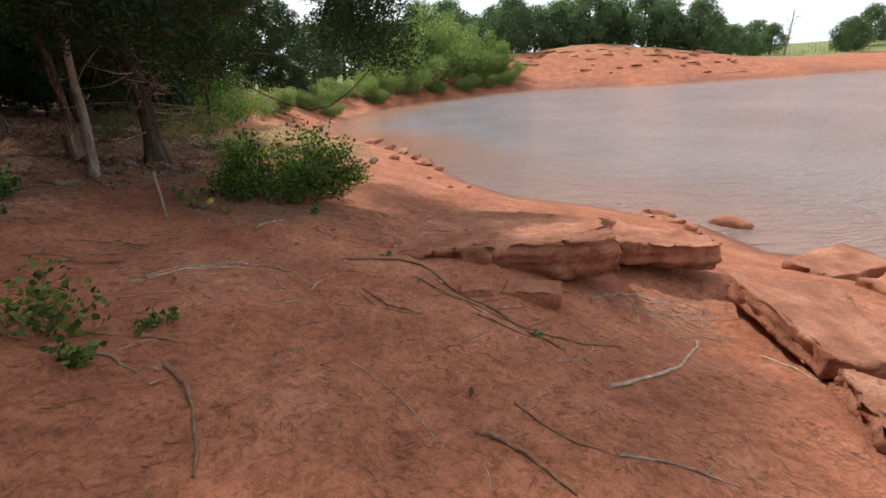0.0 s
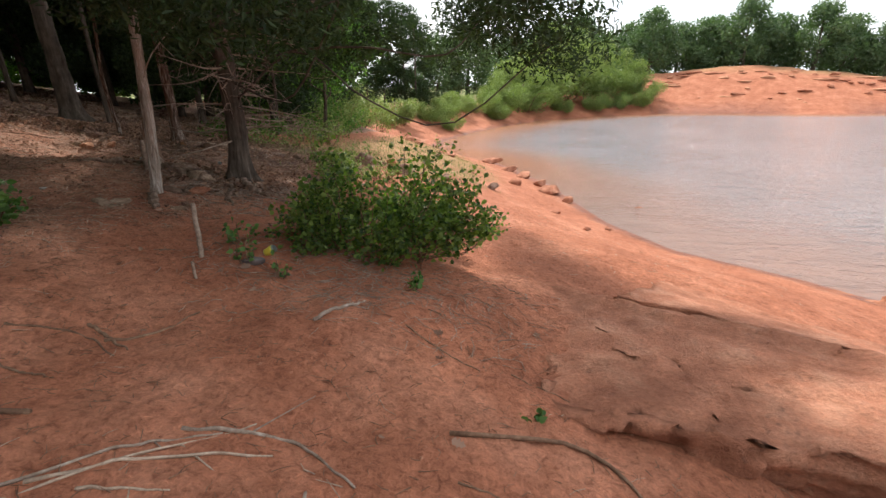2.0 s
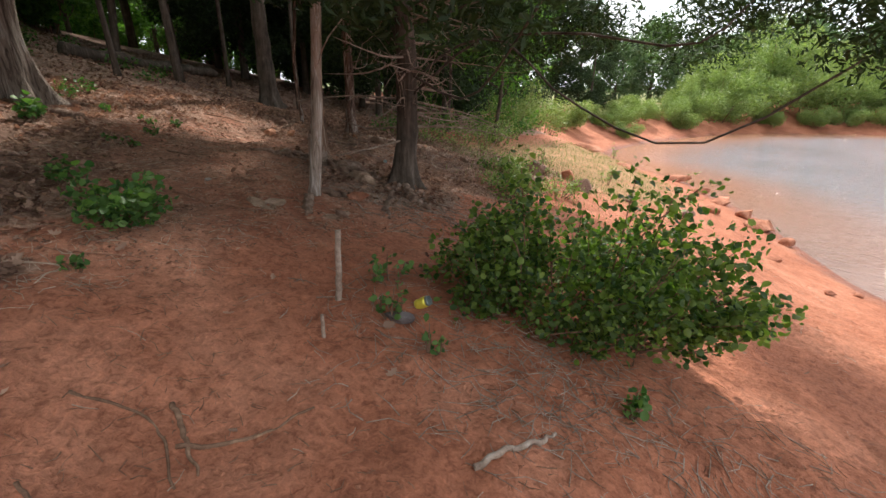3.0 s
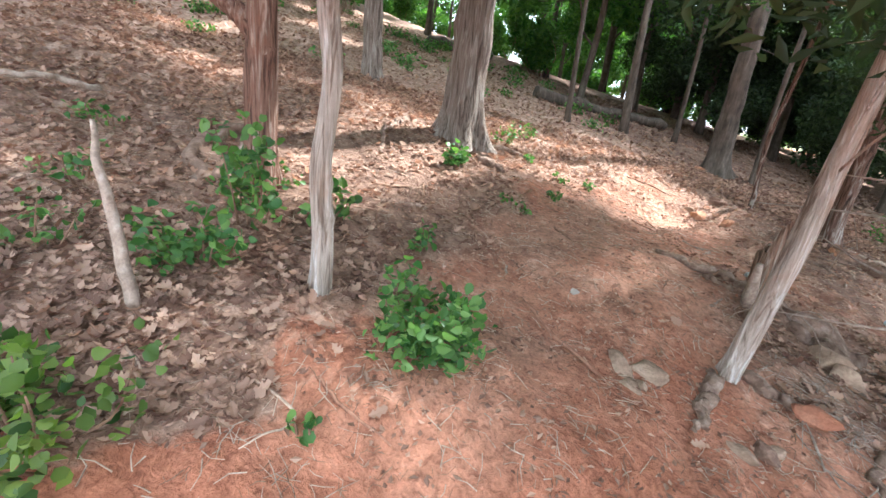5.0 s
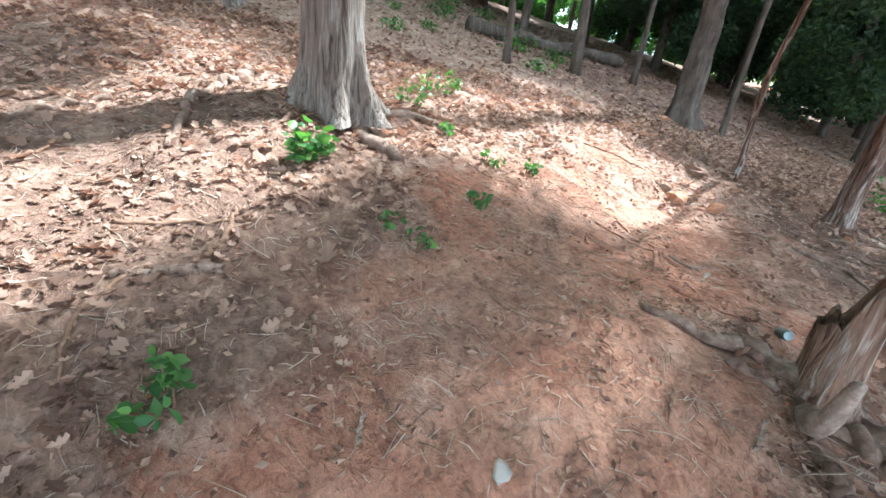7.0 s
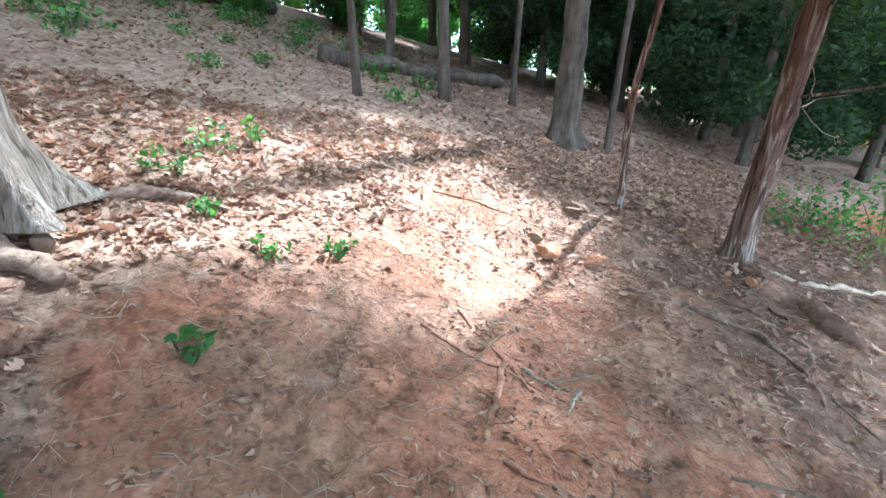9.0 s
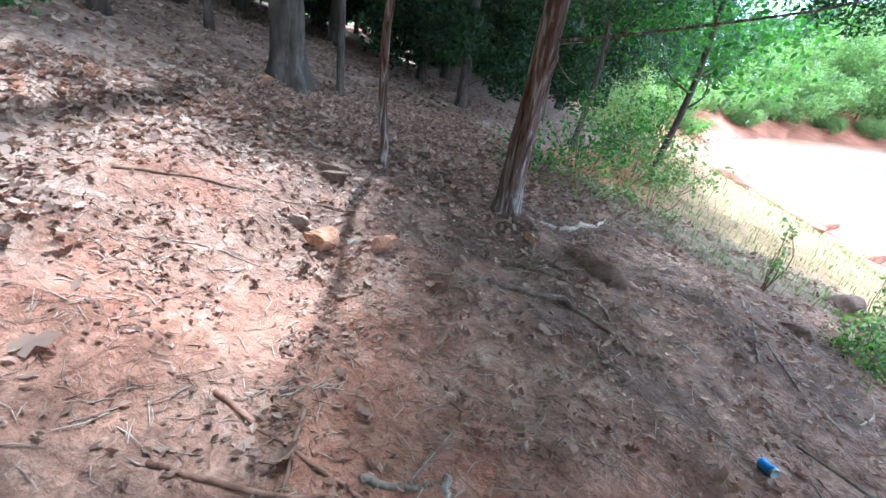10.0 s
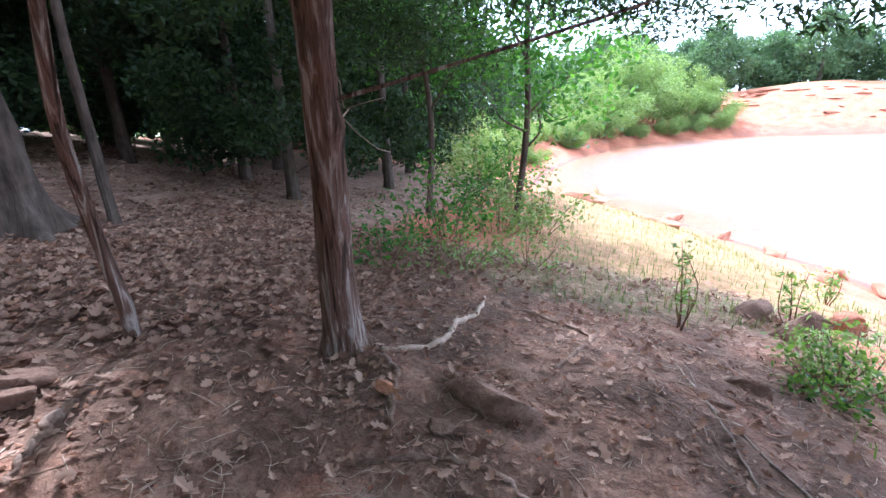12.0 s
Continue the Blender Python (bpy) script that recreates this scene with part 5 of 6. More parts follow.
for k, (pts, r, label, mat) in enumerate((
        ([(-8.56, 9.87), (-8.37, 10.07), (-8.29, 10.29), (-8.32, 10.66), (-8.25, 11.05), (-8.29, 11.55)], 0.035, "pale gnarled root beside the cedar", M_BLEACHED),
        ([(-8.09, 11.45), (-7.69, 11.17), (-7.35, 10.86), (-7.4, 10.53), (-7.57, 10.17)], 0.03, "pale gnarled root crossing the bank", M_OLD_ROOT),
        ([(-8.6, 9.77), (-8.42, 9.73), (-8.33, 9.51), (-8.23, 9.24)], 0.025, "grey root running from the cedar", M_OLD_ROOT),
        ([(-8.25, 8.64), (-7.89, 8.9), (-7.54, 8.87), (-7.25, 8.65), (-7.3, 8.4)], 0.024, "dark root ridge arching out of the path", M_OLD_ROOT),
        ([(-8.3, 9.05), (-7.96, 9.18), (-7.68, 9.17), (-7.54, 9.01)], 0.02, "dark root ridge arching out of the path", M_OLD_ROOT),
        ([(-9.03, 3.68), (-8.7, 3.57), (-8.4, 3.53), (-7.96, 3.56)], 0.045, "dark oak root running along the soil", M_OLD_ROOT),
        ([(-9.41, 3.77), (-9.09, 3.7), (-8.79, 3.63)], 0.04, "dark oak root running along the soil", M_OLD_ROOT),
        ([(-8.49, 3.06), (-8.23, 2.81), (-7.91, 2.68)], 0.032, "dark oak root running along the soil", M_OLD_ROOT),
        ([(-9.19, 1.57), (-8.59, 1.68), (-8.14, 1.42)], 0.03, "dark oak root running along the soil", M_OLD_ROOT),
        ([(-7.06, 4.08), (-6.99, 3.86), (-6.87, 3.67)], 0.03, "short grey root end in the soil", M_OLD_ROOT),
        ([(-8.89, 4.49), (-8.65, 4.78), (-8.51, 5.01)], 0.08, "grey oak root spreading from the trunk", M_OLD_ROOT),
        ([(-9.08, 4.49), (-9.39, 4.92), (-9.51, 5.35), (-9.42, 5.65)], 0.07, "grey oak root spreading from the trunk", M_OLD_ROOT),
        ([(-6.54, 2.42), (-7.22, 2.35), (-7.59, 2.36), (-7.85, 2.27)], 0.05, "root spreading from the red cedar", M_OLD_ROOT),
        ([(-6.5, 2.32), (-7.06, 2.08), (-7.43, 2.15), (-7.94, 2.24), (-8.51, 2.1), (-9.04, 1.76)], 0.075, "root spreading from the red cedar", M_OLD_ROOT),
        ([(-5.33, 7.5), (-4.88, 7.13), (-4.49, 7.07)], 0.06, "root spreading from the old cedar", M_OLD_ROOT),
        ([(-5.38, 7.45), (-4.99, 6.83), (-4.61, 6.41)], 0.05, "root spreading from the old cedar", M_OLD_ROOT),
        ([(-5.41, 5.96), (-5.12, 5.7), (-4.93, 5.54)], 0.05, "forked foot root of the leaning tree", M_OLD_ROOT),
        ([(-5.41, 6.16), (-5.2, 6.39), (-5.1, 6.53)], 0.045, "forked foot root of the leaning tree", M_OLD_ROOT),
        ([(-5.74, 7.38), (-6.16, 7.15), (-6.45, 6.96), (-6.66, 6.83), (-6.71, 6.66), (-6.8, 6.44), (-6.97, 6.28)], 0.085, "thick weathered grey root across the bank", M_OLD_ROOT),
        ([(-5.69, 7.13), (-5.99, 7.01), (-6.33, 6.8), (-6.55, 6.53)], 0.07, "thick weathered grey root across the bank", M_OLD_ROOT),
        ([(-5.88, 6.55), (-6, 6.61), (-6.16, 6.69)], 0.05, "short broken root end beside the stump", M_OLD_ROOT),
        ([(-7.9, 7.01), (-7.58, 6.79), (-7.36, 6.62)], 0.022, "half-buried red root in the path", M_ROOT),
        ([(-9.59, 8.84), (-9.5, 8.66), (-9.39, 8.47)], 0.03, "dark half-buried root in leaf litter", M_OLD_ROOT))):
    stick("tree_root", label, pts, r, r * 0.4, mat, 300 + k, 0.12, "surface roots", 12, 18, "root", 0.3)
stick("fallen_log", "long fallen log lying in the wood", [(-15.3, 6.9), (-15.9, 9.1), (-16.5, 11.15)], 0.17, 0.13, M_DARK_BARK, 1, 0.7, "", 12, 14, "log")
stick("fallen_log", "fallen log lying deep in the wood", [(-19.5, 4), (-20, 5.2), (-20.6, 6.3)], 0.2, 0.16, M_DARK_BARK, 2, 0.7, "", 12, 14, "log")
stick("fallen_log", "broken rotting log in leaf litter", [(-9.1, -3.6), (-9.2, -2.6), (-9.3, -1.6)], 0.15, 0.12, M_DARK_BARK, 3, 0.6, "", 12, 14, "log", forks=4)
stick("snag", "splintered grey dead sapling stump", [(-5.03, 2.65, 0.0), (-5.07, 2.59, 0.3), (-5.14, 2.5, 0.62), (-5.19, 2.46, 0.8)], 0.036, 0.012, M_DEAD, 4, 0.0, "", 8, 10, "stump")
stick("wooden_stake", "short pale broken stick standing in the clay", [(-3.48, 4.65, -0.04), (-3.51, 4.69, 0.2), (-3.55, 4.74, 0.46)], 0.024, 0.02, M_DEAD, 5, 0.0, "", 8, 10, "stick", 0.08)
stick("wooden_stake", "tiny broken stick standing in the clay", [(-3.24, 4.31, -0.03), (-3.25, 4.32, 0.14)], 0.014, 0.010, M_DEAD, 6, 0.0, "", 7, 6, "stick", 0.08)

# hollow stump
M_ROTTEN = bark_material("rotting_split_wood", (0.10, 0.055, 0.038), (0.30, 0.18, 0.125), (0.48, 0.38, 0.31), (0.42, 0.20, 0.11), 0.04, 7.0)
sz = ground_z(-6.39, 6.97)
stump = thing("tree_stump", (-6.39, 6.97, sz), "hollow splintered grey-brown tree stump on the bank", "stump")
rng = np.random.default_rng(401)
sv, sf, NS, NR = [], [], 22, 7
jag = 0.58 + 0.22 * np.sin(np.arange(NS) * 0.29 + 1.0) + rng.uniform(-0.12, 0.12, NS)
for wall_r, order in ((1.0, 1), (0.68, -1)):
    for i in range(NR):
        for s in range(NS):
            k = i / (NR - 1)
            a = 2 * math.pi * s / NS
            r = (0.115 * (1 + 0.7 * math.exp(-5 * k) * (0.6 + 0.4 * math.sin(4 * a))) * (1 + 0.08 * math.sin(7 * a + 2 * k))) * wall_r
            sv.append((-6.39 + r * math.cos(a) - 0.05 * k, 6.97 + r * math.sin(a), sz - 0.05 + jag[s] * k * (1.0 if wall_r == 1 else 0.97)))
for w in range(2):
    o = w * NR * NS
    for i in range(NR - 1):
        for s in range(NS):
            q = [o + i * NS + s, o + i * NS + (s + 1) % NS, o + (i + 1) * NS + (s + 1) % NS, o + (i + 1) * NS + s]
            sf.append(q if w == 0 else q[::-1])
for s in range(NS):
    a, b = (NR - 1) * NS + s, (NR - 1) * NS + (s + 1) % NS
    sf.append([a, b, b + NR * NS, a + NR * NS])
part("shell", (np.array(sv), sf), M_ROTTEN, stump)
part("splinter", tube([(-6.27, 6.77, sz), (-6.12, 6.62, sz + 0.15), (-6.05, 6.55, sz + 0.42)], 0.07, 0.025, 8, 10, 0.15, 4), M_DEAD, stump, "upright broken splinter")

# dead bough by the red cedar
stick("fallen_stick", "grey dead bough propped on leaf litter", [(-7.57, 1, 0.1), (-7.17, 0.68, 0.25), (-6.9, 0.2, 0.1)], 0.03, 0.012, M_DEAD, 9, 0.2, "fallen sticks", forks=3)


# ---- plants ----
def sprout(x, y, w, tall, count, size, seed, mat=None, label="small bright green seedling on leaf litter", stems=5, name="seedling", category="plant"):
    return shrub(name, label, x, y, w, tall, count, size, mat or M_SPROUT, seed, stems, "seedlings", category, 0.7, 0.5)


sprout(-5.31, 4.03, 0.8, 0.42, 640, 0.062, 501, label="low clump of broad bright green leaves", stems=10)
sprout(-5.52, 2.75, 0.6, 0.42, 260, 0.06, 502, label="leafy green plant in dry leaves", stems=8)
sprout(-5.97, 2.86, 0.6, 0.75, 260, 0.07, 503, label="tall leafy green plant by the red cedar", stems=8)
sprout(-6.33, 4.07, 0.35, 0.22, 60, 0.06, 504)
sprout(-6.23, 3.32, 0.4, 0.5, 60, 0.08, 505)
sprout(-8.09, 4.33, 0.45, 0.25, 90, 0.07, 506)
for k, (x, y, w, h, c) in enumerate(((-7.45, 5.03, 0.2, 0.14, 26), (-9.32, 5.5, 0.3, 0.18, 40), (-8.93, 5.85, 0.25, 0.14, 30), (-9.03, 6.25, 0.3, 0.2, 40), (-8.05, 5.52, 0.25, 0.14, 40), (-10.33, 5.41, 0.5, 0.3, 60), (-10.74, 5.77, 0.4, 0.25, 50), (-7.59, 4.9, 0.2, 0.12, 24), (-9.92, 5.24, 0.4, 0.25, 60), (-4.53, 3.55, 0.2, 0.14, 24), (-6.64, 2.83, 0.35, 0.2, 40), (-7.16, 1.31, 0.5, 0.3, 60), (-6.16, 1.69, 0.5, 0.3, 60), (-5.36, 1.97, 0.5, 0.4, 80), (-0.46, 3.85, 0.14, 0.06, 24), (1.06, 2.33, 0.1, 0.05, 20), (-1.64, 5.02, 0.25, 0.22, 40), (-2.71, 4.67, 0.2, 0.25, 30), (-3.41, 5.08, 0.3, 0.35, 50), (-3.12, 4.77, 0.3, 0.3, 40))):
    sprout(x, y, w, h, c, 0.05, 520 + k)
low = shrub("seedling", "low pale green undergrowth plant on leaf litter", -14.5, 3, 0.8, 0.3, 110, 0.07, M_SPROUT, 580, 6, "low undergrowth", "plant", 0.7, 0.5)
rng = np.random.default_rng(581)
for k in range(70):
    x, y = rng.uniform(-20, -11.5), rng.uniform(-5, 9)
    if math.hypot(x + 13.5, y - 1.95) > 0.8 and not (x > -12.5 and y > 4.5):
        copy_thing(low, pose(x, y, ground_z(x, y) - 0.02, 0, 0, 77 * k) @ Matrix.Scale(rng.uniform(0.5, 1.3), 4))
sprout(-2.2, 1.38, 0.7, 0.5, 300, 0.05, 550, M_VINE, "dark leafy weed clump at the path's edge", 10, "weed_clump", "plant")
sprout(-1.77, 1.06, 0.3, 0.2, 70, 0.05, 551, M_VINE, "dark leafy weed clump at the path's edge", 6, "weed_clump", "plant")
sprout(-1.62, 1.62, 0.3, 0.16, 60, 0.05, 552, M_VINE, "dark leafy weed clump at the path's edge", 6, "weed_clump", "plant")
sprout(-4.32, 2.71, 0.8, 0.55, 420, 0.055, 553, M_VINE, "leafy weed clump beside the path", 12, "weed_clump", "plant")
for k, (x, y, w, h, c, s, mat) in enumerate((
        (-8.77, 12.46, 1.5, 0.45, 300, 0.06, M_WILLOW), (-9.51, 11.98, 1.3, 0.7, 380, 0.065, M_OAK_LEAF), (-9.3, 13.53, 1.6, 1.3, 480, 0.08, M_OAK_LEAF),
        (-8.69, 14.47, 1.5, 1.0, 420, 0.075, M_WILLOW), (-8.06, 12.99, 1.2, 0.45, 240, 0.06, M_WILLOW),
        (-5.49, 11.24, 1.0, 0.45, 600, 0.05, M_WILLOW), (-5.17, 10.57, 0.9, 0.4, 500, 0.05, M_VINE), (-5.04, 9.98, 1.0, 0.4, 600, 0.05, M_WILLOW), (-5.81, 10.96, 0.8, 0.4, 400, 0.045, M_VINE),
        (-4.68, 9.37, 1.0, 0.4, 500, 0.05, M_VINE), (-4.21, 10.37, 0.9, 0.4, 400, 0.05, M_WILLOW), (-8.25, 15.34, 1.8, 1.0, 700, 0.08, M_WILLOW), (-9.2, 17.5, 2.6, 1.8, 1800, 0.10, M_OAK_LEAF), (-10.5, 20, 3.0, 2.0, 2000, 0.11, M_WILLOW), (-11.5, 24, 3.2, 2.2, 2200, 0.12, M_WILLOW), (-12.5, 29, 3.5, 2.4, 2200, 0.13, M_WILLOW))):
    shrub("bank_bush", "loose green bush on the wooded bank", x, y, w, h, c, s, mat, 560 + k, 14, "bank bushes", "bush", 0.5, 0.4)
for k, (x, y, h) in enumerate(((-6.59, 11.7, 0.95), (-5.45, 12.5, 0.7), (-4.44, 14.18, 0.6), (-7, 24, 0.9))):
    shrub("bank_sapling", "spindly young sapling on the grassy bank", x, y, 0.36, h, 130, 0.055, M_WILLOW, 590 + k, 5, "bank saplings", "plant", 0.4, 0.6)
tree("young_oak", "young leafy oak leaning over the bank", -8.63, 15.77, 6.5, 0.07, M_DARK_BARK, M_OAK_LEAF, (0.08, -0.02), 0.2, (2.0, 5.4, 1.6, 6000, 0.11), 6, 0.3, 599, 9, tufts=24)


# ---- litter ----
def on_ground(rng, count, box, weight):
    """Random places on the ground in a box of the plan, kept by weight(x, y)."""
    x, y = rng.uniform(box[0], box[1], count * 4), rng.uniform(box[2], box[3], count * 4)
    keep = rng.uniform(0, 1, count * 4) < weight(x, y)
    x, y = x[keep][:count], y[keep][:count]
    return np.stack([x, y, surface(x, y)], 1)


def oak_leaves(rng, at, size):
    """Dry lobed leaves, curled, lying at those places."""
    n = len(at)
    t = np.array([0, 0.12, 0.25, 0.38, 0.52, 0.66, 0.82, 1.0])
    w = np.array([0.03, 0.10, 0.24, 0.12, 0.34, 0.16, 0.26, 0.02])
    turn, pitch, roll = rng.uniform(0, 6.28, n), rng.normal(0, 0.3, n), rng.normal(0, 0.45, n)
    L = size * rng.uniform(0.55, 1.25, n)
    curl = rng.uniform(-0.1, 0.9, n)
    verts = []
    for s in (-1, 0, 1):
        for a, b in zip(t, w):
            u, v = (a - 0.5) * L, s * b * L
            h = curl * L * ((a - 0.5) ** 2 * 1.4 + abs(s) * b * 0.8) + 0.012 + u * pitch + v * roll + abs(roll) * 0.25 * L
            verts.append(np.stack([at[:, 0] + u * np.cos(turn) - v * np.sin(turn), at[:, 1] + u * np.sin(turn) + v * np.cos(turn), at[:, 2] + np.maximum(h, 0.004)], 1))
    v = np.stack(verts, 1).reshape(-1, 3)
    f = []
    for s in range(2):
        for i in range(7):
            f.append([s * 8 + i, s * 8 + i + 1, (s + 1) * 8 + i + 1, (s + 1) * 8 + i])
    f = np.array(f)
    return v, (24 * np.arange(n)[:, None, None] + f[None]).reshape(-1, 4)


def twigs(rng, at, long, thick):
    n = len(at)
    turn = rng.uniform(0, 6.28, n)
    L, r = long * rng.uniform(0.3, 1.4, n), thick * rng.uniform(0.5, 1.3, n)
    bend = rng.normal(0, 0.12, n) * L
    verts = []
    for k, u in enumerate((-0.5, 0.0, 0.5)):
        cx = at[:, 0] + u * L * np.cos(turn) - (bend if k == 1 else 0) * np.sin(turn)
        cy = at[:, 1] + u * L * np.sin(turn) + (bend if k == 1 else 0) * np.cos(turn)
        cz = surface(cx, cy) + r * 0.8 + (0.01 * rng.uniform(0, 1, n) if k else 0)
        rr = r * (1.0, 0.8, 0.45)[k]
        for a in range(3):
            b = a * 2.094
            verts.append(np.stack([cx - rr * math.cos(b) * np.sin(turn), cy + rr * math.cos(b) * np.cos(turn), cz + rr * math.sin(b)], 1))
    v = np.stack(verts, 1).reshape(-1, 3)
    f = np.array([[k * 3 + a, k * 3 + (a + 1) % 3, (k + 1) * 3 + (a + 1) % 3, (k + 1) * 3 + a] for k in range(2) for a in range(3)])
    return v, (9 * np.arange(n)[:, None, None] + f[None]).reshape(-1, 4)


def pebbles(rng, at, size):
    n = len(at)
    s = size * rng.uniform(0.4, 1.5, n)
    base = np.array([(1, 0, 0), (0.3, 0.9, 0.1), (-0.8, 0.4, 0), (-0.7, -0.6, 0.1), (0.4, -0.9, 0), (0.1, 0, 0.75), (0, 0, -0.7)])
    v = (base[None] * rng.uniform(0.7, 1.3, (n, 7, 1))) * s[:, None, None] + at[:, None, :]
    f = np.array([[k, (k + 1) % 5, 5] for k in range(5)] + [[(k + 1) % 5, k, 6] for k in range(5)])
    return v.reshape(-1, 3), (7 * np.arange(n)[:, None, None] + f[None]).reshape(-1, 3)


rng = np.random.default_rng(700)
spots = np.concatenate([on_ground(rng, 30000, (-12, -4, -1.5, 13.5), lambda x, y: duff_mask(x, y) ** 2.4 * (1 - 0.9 * np.exp(-((x + 7.7) / 1.5) ** 2 - ((y - 3.3) / 1.4) ** 2)) * np.clip(0.75 + 0.7 * wave(x, y, 0.9, 41), 0.12, 1)), on_ground(rng, 21000, (-21, -11, -6, 17), lambda x, y: 0.8 * duff_mask(x, y)), on_ground(rng, 1500, (-5.9, -4.0, 1.2, 3.7), lambda x, y: duff_mask(x, y) ** 2), on_ground(rng, 5200, (-13, -8.2, 8.6, 13.2), lambda x, y: 0.75 * smooth(-8.2, -9.3, x + 0.4 * wave(x, y, 1.2, 51)) * smooth(8.6, 10.0, y + 0.4 * wave(x, y, 1.1, 52))), on_ground(rng, 60, (-4, 1, 1, 7), lambda x, y: 0.3 + 0 * x)])
single("fallen_leaves", oak_leaves(rng, spots, 0.072), M_LITTER, (-8, 5, 3), "dry brown oak leaves scattered on the ground", "leaf litter", kind="stuff", smooth_shade=False)
spots = np.concatenate([on_ground(rng, 15000, (-12, -4, 0, 13), lambda x, y: 0.5 + 0.5 * wave(x, y, 0.8, 42) + 0.3 * duff_mask(x, y)), on_ground(rng, 2200, (-4, 3, 0, 6), lambda x, y: 0.3 + 0.5 * wave(x, y, 0.8, 43)), on_ground(rng, 1500, (-4.5, 3, 0.3, 6), lambda x, y: 0.5 + 0 * x)])
single("twig_litter", twigs(rng, spots, 0.07, 0.0026), M_TWIG, (-4, 5, 3), "short brown twigs scattered on the soil", "twigs", kind="stuff")
spots = np.concatenate([on_ground(rng, 1800, (-12, 3, 0, 13), lambda x, y: 0.3 + 0.5 * duff_mask(x, y)), on_ground(rng, 7000, (-11.5, -4.2, 1.5, 11.5), lambda x, y: np.clip(0.45 + 0.5 * wave(x, y, 0.7, 44), 0.05, 1))])
single("twig_litter", twigs(rng, spots, 0.11, 0.003), M_BLEACHED, (-4, 5, 3), "pale dry twigs scattered on the soil", "twigs", kind="stuff")
spots = on_ground(rng, 26000, (-11.5, -4.4, 1.0, 12.0), lambda x, y: np.clip(0.35 + 0.6 * wave(x, y, 0.9, 45) + 0.2 * duff_mask(x, y), 0.04, 1))
single("leaf_crumbs", leaves(rng, spots + np.array([0, 0, 0.012]), 0.034, 0.6, 0.85, 0.55), M_LITTER, (-8, 5, 3), "broken scraps of dry leaves trodden into the path", "leaf litter", kind="stuff", smooth_shade=False)
spots = on_ground(rng, 700, (-4.0, -0.4, 4.0, 6.0), lambda x, y: np.exp(-((x + 2.1) / 1.3) ** 2 - ((y - 5.0) / 0.7) ** 2))
single("twig_litter", twigs(rng, spots, 0.2, 0.0035), M_DEAD, (-2, 5, 2), "grey dead twigs tangled at the foot of the bush", "twigs", kind="stuff")
spots = on_ground(rng, 420, (-6.2, -3.7, 6.2, 8.4), lambda x, y: np.exp(-((x + 4.9) / 0.9) ** 2 - ((y - 7.1) / 0.8) ** 2))
single("twig_litter", twigs(rng, spots, 0.34, 0.005), M_DEAD, (-5, 7, 2), "dead grey branchlets fallen round the old cedar", "twigs", kind="stuff")
spots = on_ground(rng, 150, (2.0, 3.3, 3.1, 4.1), lambda x, y: 0.6 + 0 * x)
single("dry_straw", twigs(rng, spots, 0.4, 0.0028), M_BLEACHED, (2.6, 3.6, 1.5), "tangle of pale dry stems washed under the slab", "straw", kind="stuff")
spots = on_ground(rng, 3200, (-11, 5, 0, 15), lambda x, y: 0.4 + 0.4 * wave(x, y, 1.4, 12))
single("pebbles", pebbles(rng, spots, 0.011), M_STONE, (-3, 5, 2), "small red pebbles and clods on the clay", "pebbles", kind="stuff", smooth_shade=False)


def blades(rng, at, tall):
    n = len(at)
    a = rng.uniform(0, 6.28, n)
    h = tall * rng.uniform(0.4, 1.2, n)
    lean = rng.uniform(0.1, 0.6, n) * h
    wd = 0.0035 + 0.02 * h
    side = np.stack([-np.sin(a), np.cos(a), 0 * a], 1)
    way = np.stack([np.cos(a), np.sin(a), 0 * a], 1)
    up = np.array([0, 0, 1.0])
    p0, p1 = at - up * 0.01, at + way * (lean * 0.3)[:, None] + up * (h * 0.6)[:, None]
    p2 = at + way * lean[:, None] + up * h[:, None]
    v = np.stack([p0 - side * wd[:, None], p0 + side * wd[:, None], p1 + side * wd[:, None] * 0.7, p1 - side * wd[:, None] * 0.7, p2], 1).reshape(-1, 3)
    k = 5 * np.arange(n)
    f = [[i, i + 1, i + 2, i + 3] for i in k.tolist()] + [[i + 3, i + 2, i + 4] for i in k.tolist()]
    return v, f


spots = np.concatenate([on_ground(rng, 3800, (-10, -2, 11, 25), lambda x, y: grass_mask(x, y)), on_ground(rng, 1200, (-10, -3.5, 9.5, 13), lambda x, y: 0.25 * smooth(-6.2, -5.2, x) + 0.15 * smooth(11, 12.5, y))])
single("grass", blades(rng, spots, 0.11), M_GRASS, (-6, 16, 2), "sparse green grass on the clay bank", "grass", kind="stuff")
spots = on_ground(rng, 3500, (40, 130, 80, 150), lambda x, y: grass_mask(x, y))
single("grass", blades(rng, spots, 1.0), M_GRASS, (80, 110, 3), "rough pale grass on the far slope", "grass", kind="stuff")


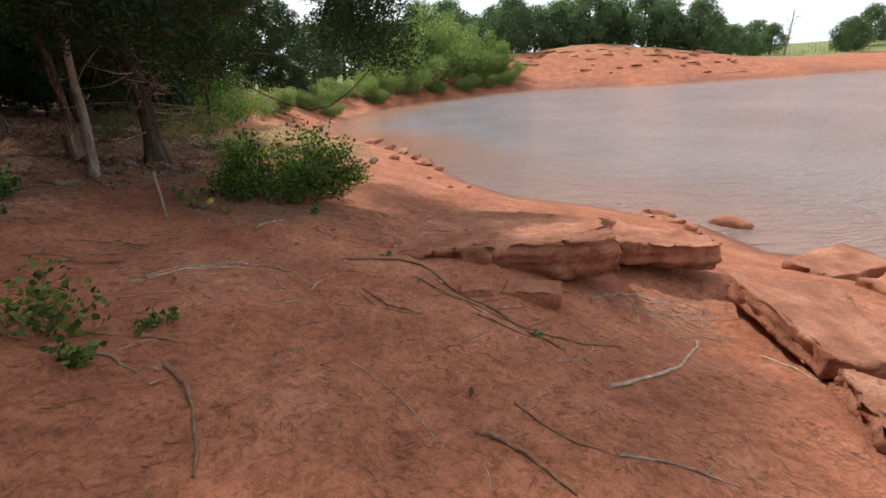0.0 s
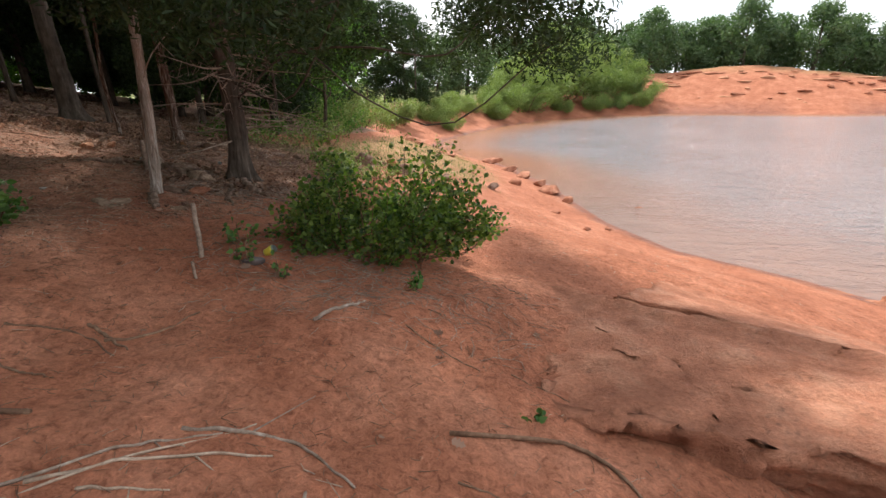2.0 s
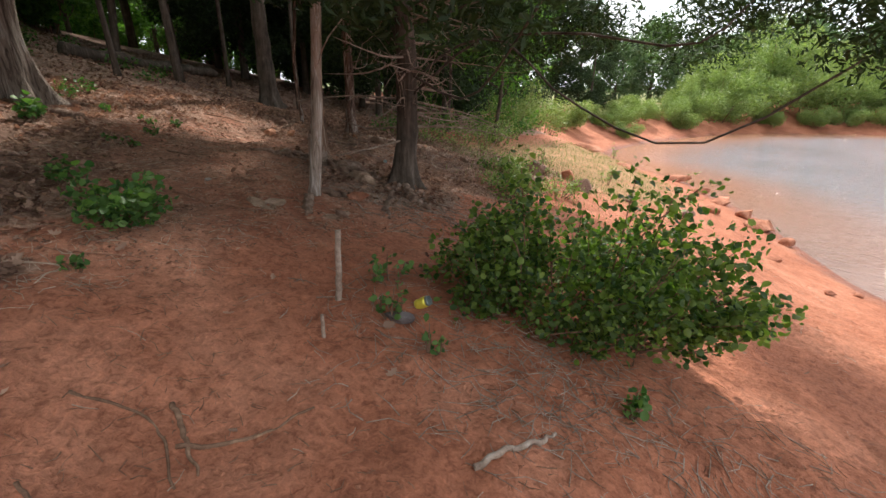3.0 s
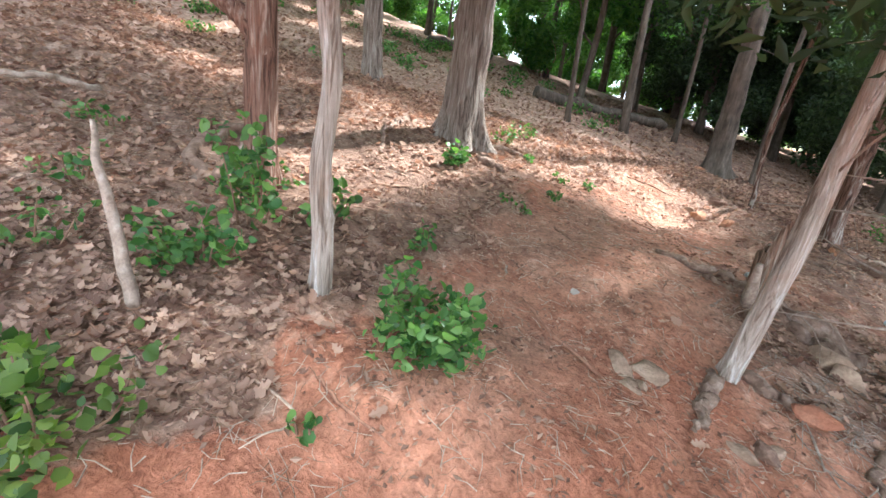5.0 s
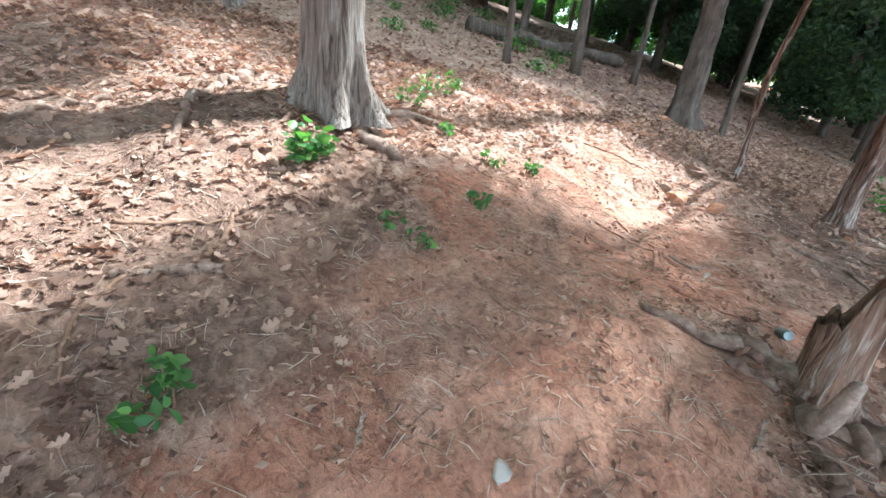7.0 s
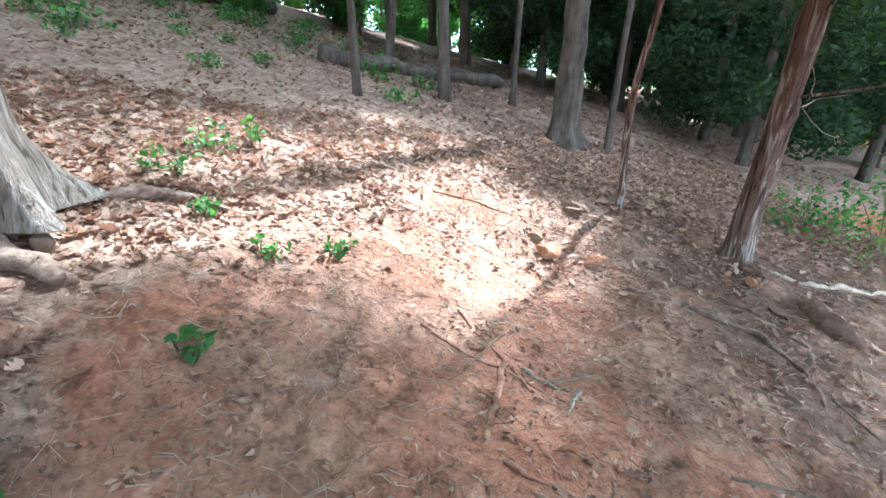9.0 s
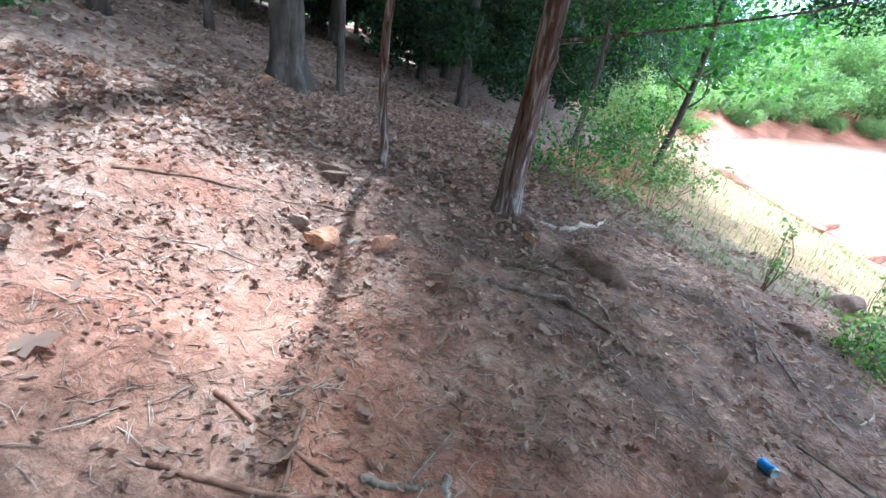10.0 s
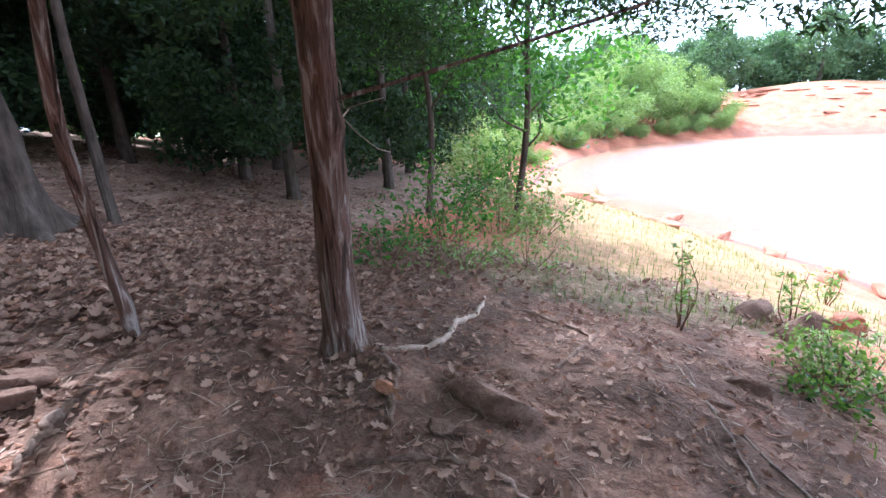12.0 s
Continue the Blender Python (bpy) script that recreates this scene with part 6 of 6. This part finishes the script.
# ---- cast-off things ----
def can(name, label, x, y, turn, tilt, mat, r=0.033, tall=0.12, crush=0.25):
    z = ground_z(x, y)
    m = pose(x, y, z + r * 0.9, tilt, 0, turn)
    ob = thing(name, (x, y, z), label, "can")

    def ring(zs, rs, n=20):
        v = []
        for zz, rad in zip(zs, rs):
            for s in range(n):
                a = 2 * math.pi * s / n
                q = 1 - crush * max(0, math.sin(a + 3 * zz / tall)) * math.exp(-((zz / tall - 0.5) * 3.5) ** 2)
                v.append(m @ Vector((rad * q * math.cos(a), rad * q * math.sin(a), zz - tall / 2)))
        f = [[i * n + s, i * n + (s + 1) % n, (i + 1) * n + (s + 1) % n, (i + 1) * n + s] for i in range(len(zs) - 1) for s in range(n)]
        f += [list(range(n))[::-1], list(range((len(zs) - 1) * n, len(zs) * n))]
        return np.array([tuple(q) for q in v]), f

    part("body", ring([tall * k for k in (0.06, 0.14, 0.32, 0.5, 0.68, 0.86)], [r * k for k in (0.86, 1, 1, 1, 1, 1)]), mat, ob)
    part("lid", ring([tall * k for k in (0.862, 0.95, 1.0, 0.985)], [r * k for k in (1, 0.82, 0.82, 0.74)]), M_ALU, ob, "bare aluminium can top")
    part("base", ring([tall * k for k in (0.0, 0.03, 0.058)], [r * k for k in (0.72, 0.8, 0.86)]), M_ALU, ob, "bare aluminium can base")
    return ob


M_ALU = plain("bare_aluminium", (0.34, 0.38, 0.38), 0.45, 1.0)
M_BLUE = plain("blue_can_paint", (0.06, 0.2, 0.6), 0.35, 0.3)
M_YELLOW = plain("yellow_can_paint", (0.75, 0.62, 0.08), 0.35, 0.3)
M_RAG = earthy("grey_muddy_cloth", [(0.3, (0.12, 0.10, 0.10)), (0.6, (0.2, 0.17, 0.165)), (0.8, (0.27, 0.23, 0.22))], 60, 9, 0.95, 0.01)
M_PALE_PLASTIC = plain("dirty_pale_plastic", (0.32, 0.27, 0.23), 0.45)
can("drink_can", "crushed blue drink can lying on the bank", -6.61, 8.52, 40, 80, M_BLUE, 0.03, 0.085, 0.7)
can("drink_can", "crushed yellow drink can under the vine bush", -3.05, 5.03, 100, 60, M_YELLOW, 0.04, 0.12, 0.4)
can("drink_can", "silver drink can beside the stump root", -6.83, 7.17, 60, 70, M_ALU, 0.033, 0.12, 0.3)
shape, at = boulder(-3.06, 4.8, 0.26, 0.2, 0.11, 40, 801, 0.25, 0.12, 9)
single("muddy_rag", shape, M_RAG, at, "crumpled grey muddy cloth on the clay", "rag")
for x, y, w, label in ((-2.07, 5.78, 0.13, "pale round plastic lid leaning under the bush"), (-6.08, 5.2, 0.11, "crumpled pale plastic scrap on the path")):
    shape, at = boulder(x, y, w, w * 0.8, 0.035, 20, int(-x * 37), 0.2, 0.09, 7)
    single("plastic_scrap", shape, M_PALE_PLASTIC, at, label, "litter")
spots = np.array([(-7.91, 5.2, 0), (-7.2, 4.53, 0), (-6.12, 3.12, 0), (-8.93, 6.6, 0), (-8.05, 6.96, 0)])
for x, y, _ in spots:
    single("fallen_leaf", oak_leaves(rng, np.array([(x, y, ground_z(x, y))]), 0.17), M_LITTER, (x, y, ground_z(x, y)), "large pale dry oak leaf on the soil", "leaf", "large fallen leaves", smooth_shade=False)
